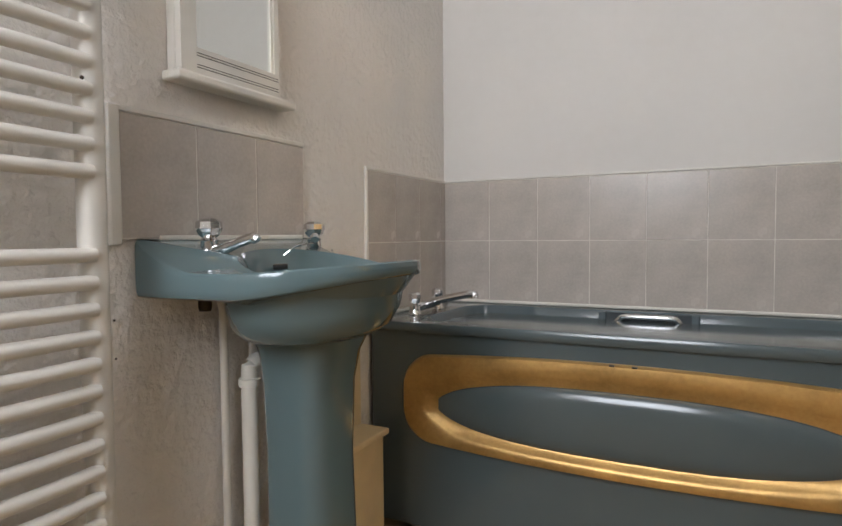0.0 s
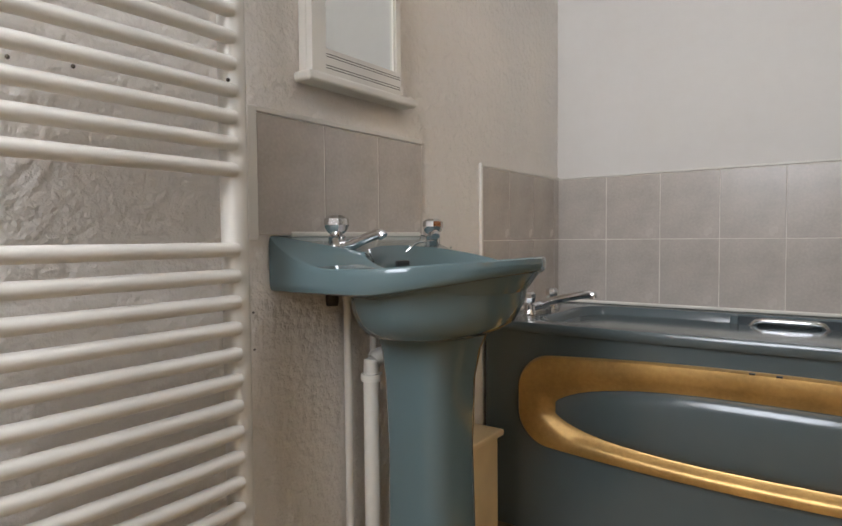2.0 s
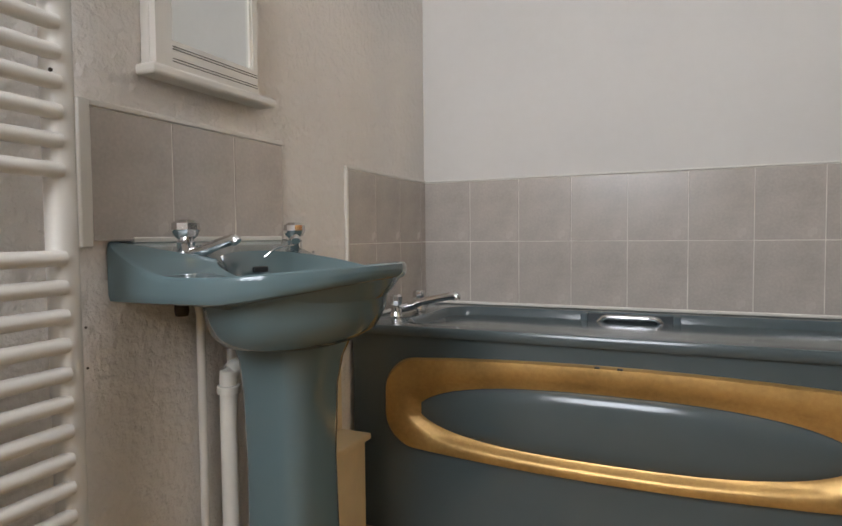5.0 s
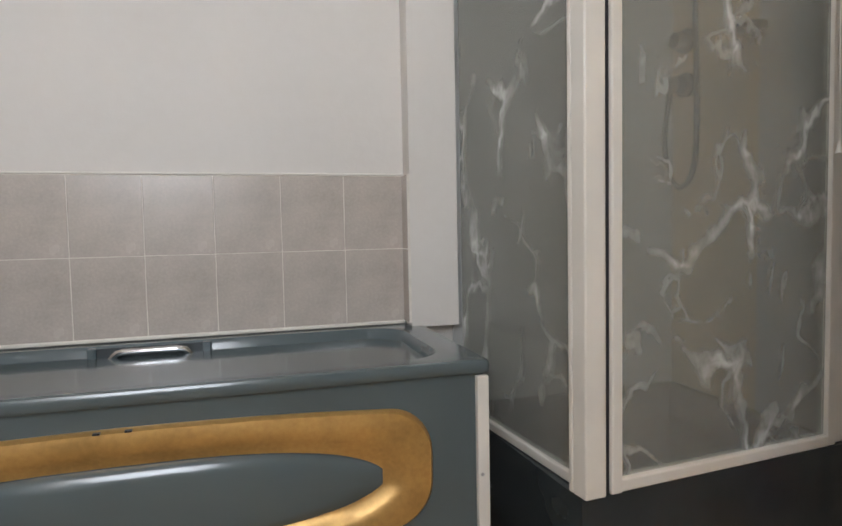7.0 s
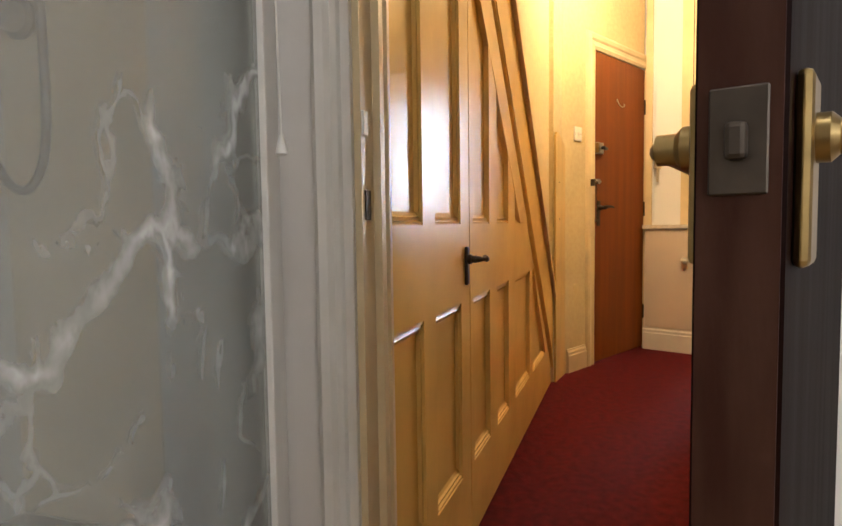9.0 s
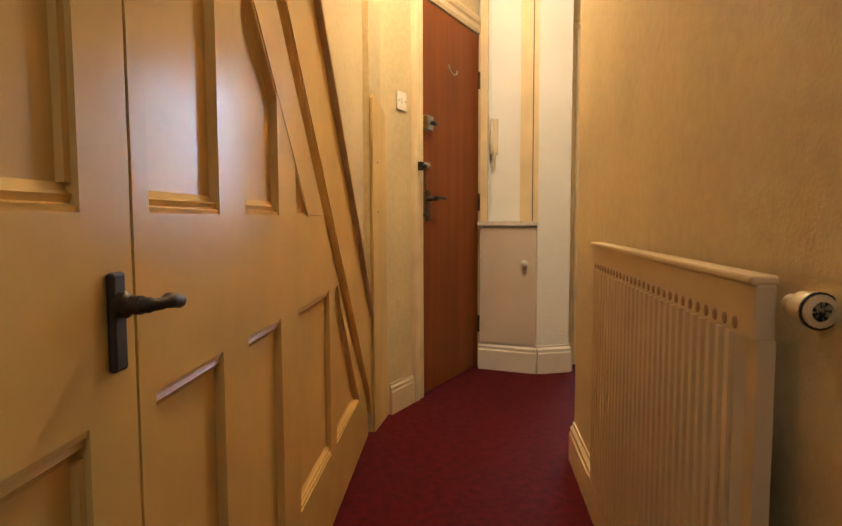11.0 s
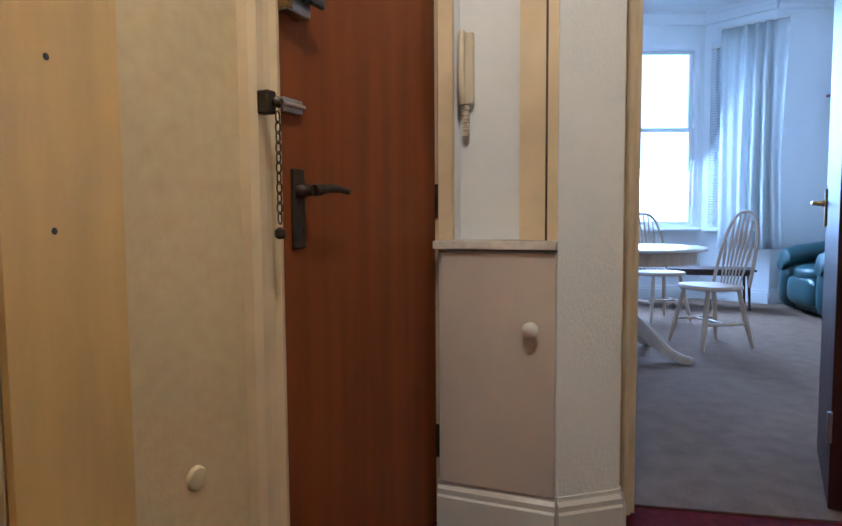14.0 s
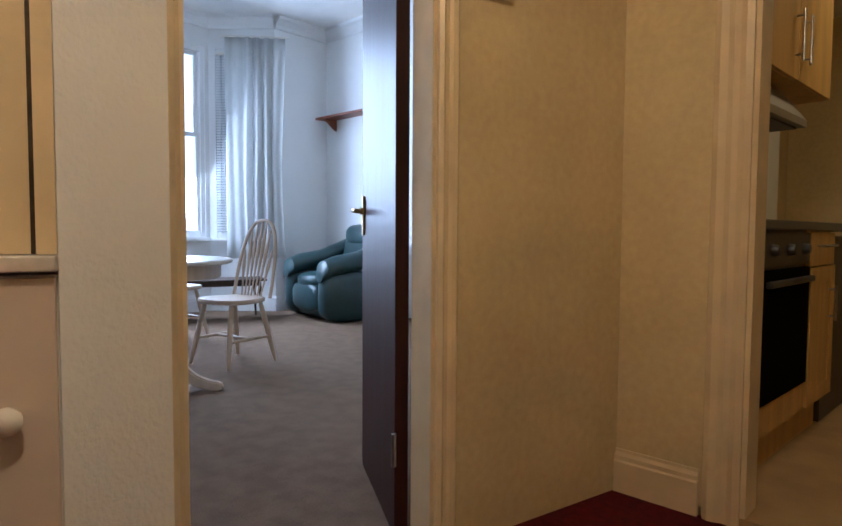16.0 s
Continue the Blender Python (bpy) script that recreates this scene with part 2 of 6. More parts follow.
def skirting(name, p0, p1, mat, h=0.15, d=0.018, label="painted moulded skirting board"):
    bm = profile_run(bmesh.new(), [(0, 0), (-d, 0), (-d, h * 0.72), (-d * 0.75, h * 0.76), (-d * 0.8, h * 0.86), (-d * 0.35, h * 0.93), (-d * 0.3, h), (0, h)], 0, length(p0, p1))
    ob = link_mesh(name, bm, mat)
    ob.matrix_world = along(p0, p1)
    return tagged(ob, label, "skirting board", kind="structure")


ARCH = [(0, 0), (0, -0.012), (0.012, -0.020), (0.022, -0.014), (0.034, -0.013), (0.042, -0.022), (0.056, -0.026), (0.066, -0.018), (0.070, 0)]


def architrave(name, m, w, h, mat, label, scale=1.0):
    """Moulded door surround on a wall face (wall at y >= 0), opening from x 0 to w, height h; three mitred lengths."""
    ob = thing(name, m, label, "door frame", kind="structure")
    pr = [(a * scale, b) for a, b in ARCH]
    bm = loft(bmesh.new(), [[(-a, b, 0) for a, b in pr], [(-a, b, h + a) for a, b in pr]])
    part("trim", bm, mat, ob)
    bm = loft(bmesh.new(), [[(w + a, b, 0) for a, b in pr], [(w + a, b, h + a) for a, b in pr]])
    part("trim", bm, mat, ob)
    bm = loft(bmesh.new(), [[(-a, b, h + a) for a, b in pr], [(w + a, b, h + a) for a, b in pr]])
    part("trim", bm, mat, ob)
    return ob


def flat(name, pts, z0, z1, mat, label, category):
    bm = loft(bmesh.new(), [[(x, y, z0) for x, y in pts], [(x, y, z1) for x, y in pts]])
    return tagged(link_mesh(name, bm, mat), label, category, kind="structure")

# ---------------------------------------------------------------- structure
H = 2.55
HR = 3.35
# plan points of the hall
L0, L1 = (2.47, -0.745), (5.03, -0.852)          # panelled understair wall
D0, D1 = (5.06, -0.870), (6.13, -1.424)          # slanting wall with the entrance door
C0, C1, C2 = (6.06, -1.43), (5.925, -1.755), (5.975, -1.955)   # meter cupboard and column
J0, A1 = (6.172, -1.969), (5.820, -3.52)          # wall with the sitting room doorway
R0, R1 = (2.47, -1.490), (4.656, -1.670)         # hall wall with radiator

flat("floor_bathroom", [(-0.1, -2.95), (2.47, -2.95), (2.47, 0.1), (-0.1, 0.1)], -0.1, 0.0, M["vinyl"], "plain tan vinyl bathroom floor", "floor")
flat("floor_hall", [(2.47, -3.52), (7.2, -3.52), (7.2, -0.4), (2.47, -0.4)], -0.1, 0.0, M["carpet_red"], "dark red hall carpet", "carpet")
flat("ceiling_bathroom", [(-0.1, -2.95), (2.47, -2.95), (2.47, 0.1), (-0.1, 0.1)], H, H + 0.1, M["ceiling"], "plain white bathroom ceiling", "ceiling")
flat("ceiling_hall", [(2.47, -3.52), (6.2, -3.52), (6.2, -0.4), (2.47, -0.4)], H + 0.2, H + 0.3, M["ceiling"], "plain off-white hall ceiling", "ceiling")

# bathroom shell
wall("wall_basin", (0, -2.85), (0, 0), H, M["wall_bath"], label="textured magnolia wall behind basin and towel radiator")
wall("wall_bath", (-0.12, 0), (2.47, 0), H, M["wall_smooth"], label="smooth magnolia wall above the bath")
wall("wall_door", (2.36, 0.12), (2.36, -2.85), H + 0.2, M["wall_smooth"], thick=0.11, holes=[(0.865, 1.555, 0, 2.02)], label="white wall with the bathroom doorway")
wall("wall_window", (2.47, -2.85), (-0.12, -2.85), H, M["wall_smooth"], holes=[(1.62, 2.42, 1.2, 2.3)], label="bathroom wall with the window")
# hall shell
wall("wall_understair", (2.47, -0.725), (5.076, -0.854), H + 0.2, M["wall_hall"], label="cream woodchip wall above the stair panelling")
wall("wall_entrance", D0, D1, H + 0.2, M["wall_hall"], holes=[(0.485, 1.205, 0, 2.03)], label="cream woodchip wall with the entrance door")
wall("wall_radiator", R1, R0, H + 0.2, M["wall_hall"], thick=0.12, label="cream woodchip wall behind the hall radiator")
wall("wall_return", (4.656, -3.52), (4.656, -1.67), H + 0.2, M["wall_hall"], thick=0.1, label="cream hall return wall")
wall("wall_kitchen", A1, (4.656, -3.52), H + 0.2, M["wall_hall"], holes=[(0.415, 1.115, 0, 2.03)], label="hall wall with the kitchen doorway")
wall("wall_room", J0, A1, H + 0.2, M["wall_hall"], thick=0.10, holes=[(0.085, 0.780, 0, 2.03)], label="cream wall with the sitting room doorway")
# added filler, closes the gap where room daylight leaked into the kitchen
flat("wall_filler", [(5.84, -3.528), (5.96, -3.40), (6.14, -3.40), (6.14, -3.66), (5.84, -3.66)], 0, HR, M["wall_white"], "unseen filler wall that keeps daylight out of the kitchen", "wall")
# column beside the doorway
flat("column", [C1, C2, (6.170, -1.972), (6.27, -1.972), (6.40, -1.76)], 0, H + 0.2, M["woodchip_white"], "white painted woodchip wall column", "wall")
flat("cupboard_back", [(6.14, -1.435), (6.3, -1.30), (6.4, -1.80), (6.10, -1.752)], 0, H + 0.2, M["wall_white"], "recess wall above the meter cupboard", "wall")

# sitting room
flat("floor_room", [(6.0, -6.2), (12.0, -6.2), (12.0, -1.0), (6.35, -1.0), (6.22, -2.0), (6.05, -2.75), (5.88, -3.5)], -0.1, 0.006, M["carpet_grey"], "beige-grey ribbed sitting room carpet", "carpet")
flat("ceiling_room", [(5.9, -6.2), (12.0, -6.2), (12.0, -1.0), (6.35, -1.0)], HR, HR + 0.1, M["ceiling"], "white sitting room ceiling", "ceiling")
wall("wall_room_left", (6.35, -1.2), (10.95, -1.2), HR, M["wall_white"], label="white sitting room wall")
wall("wall_room_right", (10.95, -6.1), (6.0, -6.1), HR, M["wall_white"], label="white sitting room wall with the shelf")
wall("wall_bay_right", (10.84, -5.36), (10.84, -6.1), HR, M["wall_white"], label="white wall beside the bay window")
wall("wall_bay_left", (10.84, -1.2), (10.84, -2.55), HR, M["wall_white"], label="white wall beside the bay window")
wall("wall_bay_front", (11.4, -3.10), (11.4, -4.85), HR, M["wall_white"], holes=[(0.12, 1.70, 0.85, 3.0)], label="white bay wall with sash window")
wall("wall_bay_side", (11.4, -4.85), (10.84, -5.36), HR, M["wall_white"], holes=[(0.08, 0.60, 0.85, 3.0)], label="white slanted bay wall with sash window")
wall("wall_bay_side_2", (10.84, -2.55), (11.4, -3.10), HR, M["wall_white"], holes=[(0.10, 0.65, 0.85, 3.0)], label="white slanted bay wall with sash window")
wall("wall_room_back", (6.03, -6.1), (6.03, -3.6), HR, M["wall_white"], label="white sitting room wall")

# ---------------------------------------------------------------- bathroom fixtures
def outline(points, n=8):
    """Closed smooth outline through plan points (u, v)."""
    k = len(points)
    out = []
    for i in range(k):
        a, b, c, d = (Vector(points[(i + j) % k]) for j in (-1, 0, 1, 2))
        for s in range(n):
            t = s / n
            out.append(0.5 * (2 * b + (c - a) * t + (2 * a - 5 * b + 4 * c - d) * t * t + (3 * b - a - 3 * c + d) * t ** 3))
    return out


def pillar_tap(parent, m, turn=0):
    """Chrome pillar tap with faceted head; spout along +x."""
    tap = part("tap", turned([(0.022, 0), (0.022, 0.006), (0.017, 0.010), (0.0155, 0.032), (0.017, 0.036), (0.010, 0.042)], 18), M["chrome"], parent, "chrome pillar tap", True)
    tap.matrix_local = m
    sp = smooth_path([(0.0, 0, 0.016), (0.03, 0, 0.020), (0.07, 0, 0.033), (0.098, 0, 0.040), (0.105, 0, 0.035)], 5)
    part("spout", tube(sp, [0.011] * 8 + [0.0095] * (len(sp) - 8), 12), M["chrome"], tap, smooth=True)
    part("handle", turned([(0.012, 0.040), (0.019, 0.046), (0.0245, 0.058), (0.0235, 0.070), (0.014, 0.076), (0.004, 0.077)], 8), M["chrome"], tap)
    return tap


def washbasin():
    t = thing("washbasin", pose(0.0, -1.060, 0), "blue-green ceramic pedestal washbasin with chrome taps", "washbasin")
    half = [(0.002, 0.13), (0.002, 0.262), (0.05, 0.278), (0.13, 0.272), (0.22, 0.262), (0.31, 0.232), (0.385, 0.165), (0.43, 0.075)]
    pts = [(u, v) for u, v in half] + [(0.437, 0.0)] + [(u, -v) for u, v in half[::-1]] + [(0.002, 0.0)]
    O = outline([(u * 0.95, v * 0.905) for u, v in pts], 4)
    c = Vector((0.21, 0.0))

    def ring(scale, zf, centre=c, wall=True):
        r = []
        for p in O:
            q = centre + (p - c) * scale
            u = max(q.x, 0.002)
            if wall and p.x < 0.01:
                u = 0.002
            r.append((u, q.y, zf(u, q.y)))
        return r

    def rim(u, v):
        return 0.786 + 0.060 * max(0.0, 1 - u / 0.14) ** 1.7 + 0.018 * max(0.0, (u - 0.22) / 0.22)

    def low(u):
        return 0.034 * max(0.0, min(1.0, (u - 0.22) / 0.19)) ** 1.2

    def oval(ru, rv, z, cu=0.255):
        r = []
        for p in O:
            d = (p - c)
            a = math.atan2(d.y / 0.27, d.x / 0.22)
            r.append((cu + ru * math.cos(a), rv * math.sin(a), z(a) if callable(z) else z))
        return r

    bm = loft(bmesh.new(), [
        oval(0.108, 0.122, 0.648, 0.19), oval(0.126, 0.146, 0.656, 0.195), oval(0.150, 0.167, 0.676, 0.205), oval(0.164, 0.180, lambda a: 0.702 + 0.010 * max(0, math.cos(a)), 0.211), oval(0.171, 0.187, lambda a: 0.730 + 0.030 * max(0, math.cos(a)), 0.213),
        ring(0.86, lambda u, v: 0.739 + low(u)), ring(0.955, lambda u, v: 0.740 + low(u)), ring(0.985, lambda u, v: 0.743 + low(u)), ring(0.997, lambda u, v: 0.750 + low(u)), ring(1.0, lambda u, v: 0.757 + low(u)),
        ring(1.0, lambda u, v: rim(u, v) - 0.012), ring(0.99, lambda u, v: rim(u, v) - 0.003), ring(0.972, rim), ring(0.93, lambda u, v: rim(u, v) - 0.001, Vector((0.215, 0)))
        , oval(0.158, 0.200, lambda a: 0.783 + 0.012 * max(0, math.cos(a)) + 0.040 * max(0, -math.cos(a))), oval(0.149, 0.190, lambda a: 0.770 + 0.03 * max(0, -math.cos(a))), oval(0.132, 0.168, 0.745), oval(0.105, 0.14, 0.715), oval(0.05, 0.07, 0.697), oval(0.02, 0.02, 0.695)])
    part("basin", bm, M["teal"], t, "glossy blue-green shaped basin bowl", True)
    # pedestal: a waisted column with a flat front and rounded sides
    rings = []
    for z, w, d0, d1 in ((0.0, 0.100, 0.09, 0.27), (0.06, 0.092, 0.095, 0.262), (0.2, 0.083, 0.10, 0.25), (0.4, 0.080, 0.10, 0.245), (0.55, 0.084, 0.095, 0.25), (0.61, 0.092, 0.09, 0.262), (0.64, 0.104, 0.085, 0.275), (0.652, 0.108, 0.08, 0.278)):
        r = []
        for i in range(28):
            a = 2 * math.pi * i / 28
            cu, su = math.cos(a), math.sin(a)
            e = 0.55
            r.append(((d0 + d1) / 2 + (d1 - d0) / 2 * math.copysign(abs(cu) ** e, cu), 0.025 + w * math.copysign(abs(su) ** e, su), z))
        rings.append(r)
    part("pedestal", loft(bmesh.new(), rings), M["teal"], t, "blue-green ceramic pedestal", True)
    pillar_tap(t, pose(0.075, -0.145, 0.806, 0, 0, 8))
    pillar_tap(t, pose(0.075, 0.175, 0.806, 0, 0, -52))
    part("overflow", B(0.0, 0.006, -0.022, 0.022, -0.006, 0.006, bevel=0.003), M["black"], t, "dark overflow slot").matrix_local = pose(0.118, 0.0, 0.786)
    stay = part("chain_stay", tube(smooth_path([(0.105, 0.03, 0.808), (0.12, 0.05, 0.826), (0.125, 0.09, 0.832), (0.115, 0.13, 0.832)]), 0.0022, 8), M["chrome"], t, "chrome plug chain stay", True)
    bm = bmesh.new()
    for i in range(9):
        bmesh.ops.create_icosphere(bm, subdivisions=1, radius=0.0032, matrix=pose(0.115 + 0.004 * i, 0.19 - 0.002 * i, 0.815 - 0.0065 * i))
    part("plug_chain", bm, M["steel"], t)
    part("plug", turned([(0.02, 0), (0.021, 0.006), (0.012, 0.012), (0.003, 0.014)], 16), M["black"], t, "black rubber plug", True).matrix_local = pose(0.155, 0.13, 0.757)
    part("sealant", B(0.0, 0.010, -0.20, 0.215, 0.842, 0.852, bevel=0.002), M["plastic_white"], t, "white sealant bead")
    part("fixing", turned([(0.011, -0.02), (0.013, -0.012), (0.013, 0.0), (0.006, 0.012)], 10), M["bronze"], t, "rusty tap nut", True).matrix_local = pose(0.06, -0.145, 0.728)
    return t


washbasin()


def pipework():
    t = thing("waste_pipe", pose(0.0, -1.06, 0), "white plastic waste pipe beside the pedestal", "pipe")
    part("pipe", tube(smooth_path([(0.05, -0.02, 0.0), (0.05, -0.02, 0.3), (0.05, -0.02, 0.552), (0.051, -0.014, 0.577), (0.056, 0.006, 0.587), (0.07, 0.06, 0.588)], 5), 0.0175, 16), M["plastic_white"], t, smooth=True)
    part("collar", turned([(0.018, 0.0), (0.0225, 0.001), (0.0235, 0.006), (0.0225, 0.016), (0.018, 0.017)], 18), M["plastic_white"], t, "white pipe collar", True).matrix_local = pose(0.05, -0.02, 0.535)
    part("elbow_collar", turned([(0.018, 0.0), (0.0225, 0.001), (0.0225, 0.02), (0.018, 0.021)], 18, "y"), M["plastic_white"], t, smooth=True).matrix_local = pose(0.068, 0.030, 0.588)
    t = thing("supply_pipe", pose(0.03, -1.13, 0), "thin white painted water pipe on the wall", "pipe")
    part("pipe", tube([(0, 0, 0), (0, 0, 0.4), (0, 0, 0.70), (0.012, -0.02, 0.735)], 0.0085, 10), M["white_gloss"], t, smooth=True)
    t = thing("supply_pipe", pose(0.022, -1.04, 0), "thin white painted water pipe on the wall", "pipe")
    part("pipe", tube([(0, 0, 0), (0, 0, 0.4), (0, 0.0, 0.735)], 0.0085, 10), M["white_gloss"], t, smooth=True)
    # boxed pipes at the foot of the bath
    t = thing("pipe_boxing", pose(0.002, -0.72, 0), "cream painted pipe boxing with a stepped ledge", "boxing")
    part("box", B(0, 0.085, -0.06, 0.12, 0, 0.298, bevel=0.003), M["cream_trim"], t)
    part("ledge", B(0, 0.105, -0.075, 0.12, 0.298, 0.315, bevel=0.004), M["cream_trim"], t)
    part("upright", B(0, 0.012, -0.02, 0.12, 0.315, 0.60, bevel=0.002), M["cream_trim"], t, "cream painted upright board")


pipework()


def mirror_cabinet():
    t = thing("wall_cabinet", pose(0.0, -1.096, 1.158), "white wooden bathroom wall cabinet with mirror door", "cabinet")
    part("body", B(0.002, 0.024, -0.132, 0.139, 0, 0.62, bevel=0.002), M["white_gloss"], t)
    part("shelf", B(0.002, 0.048, -0.147, 0.190, -0.020, 0.0, bevel=0.006, seg=3), M["white_gloss"], t, "white rounded base shelf")
    bm = bmesh.new()
    for x0, x1, z0, z1 in ((-0.132, -0.095, 0.0, 0.62), (0.124, 0.139, 0.0, 0.62), (-0.095, 0.124, 0.0, 0.050), (-0.095, 0.124, 0.57, 0.62)):
        box(bm, 0.025, 0.040, x0, x1, z0, z1)
    d = part("door", bm, M["white_gloss"], t, "white framed mirror door")
    g = bmesh.new()
    for z in (0.012, 0.017, 0.034, 0.039):
        box(g, 0.0395, 0.0404, -0.095, 0.136, z, z + 0.0014)
    part("groove", g, M["bronze"], d, "dark scored lines")
    part("mirror", B(0.028, 0.033, -0.096, 0.125, 0.049, 0.572), MIRROR, d, "silvered mirror pane")
    part("bead", B(0.033, 0.038, 0.116, 0.123, 0.05, 0.57), M["plastic_white"], d)


MIRROR = bpy.data.materials.new("mirror")
MIRROR.use_nodes = True
MIRROR.node_tree.nodes["Principled BSDF"].inputs["Metallic"].default_value = 1
MIRROR.node_tree.nodes["Principled BSDF"].inputs["Roughness"].default_value = 0.03
MIRROR.node_tree.nodes["Principled BSDF"].inputs["Base Color"].default_value = (0.78, 0.80, 0.79, 1)
mirror_cabinet()


def towel_radiator():
    t = thing("towel_radiator", pose(0.08, -1.64, 0), "white ladder towel radiator with rust spots", "radiator")
    for y in (-0.198, 0.200):
        part("post", loft(bmesh.new(), [[(0.019 * math.copysign(abs(math.cos(a)) ** 0.7, math.cos(a)), y + 0.020 * math.copysign(abs(math.sin(a)) ** 0.7, math.sin(a)), z) for a in [2 * math.pi * i / 16 for i in range(16)]] for z in (0.12, 1.62)]), M["white_gloss"], t, smooth=True)
    zs = [0.946 + 0.0408 * i for i in range(7)] + [0.822 - 0.0412 * i for i in range(16)] + [1.32 + 0.0408 * i for i in range(7)]
    mesh = None
    for z in zs:
        if mesh is None:
            o = part("bar", tube([(0.013, -0.19, 0), (0.019, -0.1, 0), (0.019, 0.1, 0), (0.013, 0.192, 0)], 0.0115, 12), M["white_gloss"], t, smooth=True)
            mesh = o.data
        else:
            o = new("bar", mesh)
            o.parent = t
        o.matrix_local = pose(0.0, 0, z)
    for z in (0.3, 1.5):
        for y in (-0.198, 0.2):
            part("bracket", tube([(-0.078, y, z), (-0.01, y, z)], 0.01, 10), M["white_gloss"], t, smooth=True)
    for y, z, r in ((0.172, 1.079, 0.0035), (0.218, 0.72, 0.002), (0.219, 0.66, 0.002), (-0.05, 1.05, 0.003), (-0.12, 1.045, 0.003)):
        spot = bmesh.new()
        bmesh.ops.create_icosphere(spot, subdivisions=1, radius=r, matrix=pose(0.029 if y < 0.19 else 0.019, y, z))
        part("rust_spot", spot, M["bronze"], t, "small dark rust spot")


towel_radiator()


def soft_rect(cx, cz, w, h, r, n=10, bulge=0.0):
    """Rounded rectangle outline; bulge pushes the long sides outward."""
    pts = []
    for sx, sz, a0 in ((1, 1, 0), (-1, 1, 90), (-1, -1, 180), (1, -1, 270)):
        for i in range(n):
            a = radians(a0 + 90 * i / (n - 1))
            pts.append((cx + sx * (w - r) + r * math.cos(a), cz + sz * (h - r) + r * math.sin(a)))
        # long top and bottom sides get extra points for the bulge
        if sz == 1 and sx == 1 or sz == -1 and sx == -1:
            for i in range(1, 12):
                f = 1 - 2 * i / 12
                pts.append((cx + sx * f * (w - r), cz + sz * h))
    return [(x, z + bulge * (1 - ((x - cx) / w) ** 2) * (z - cz) / h) for x, z in pts]


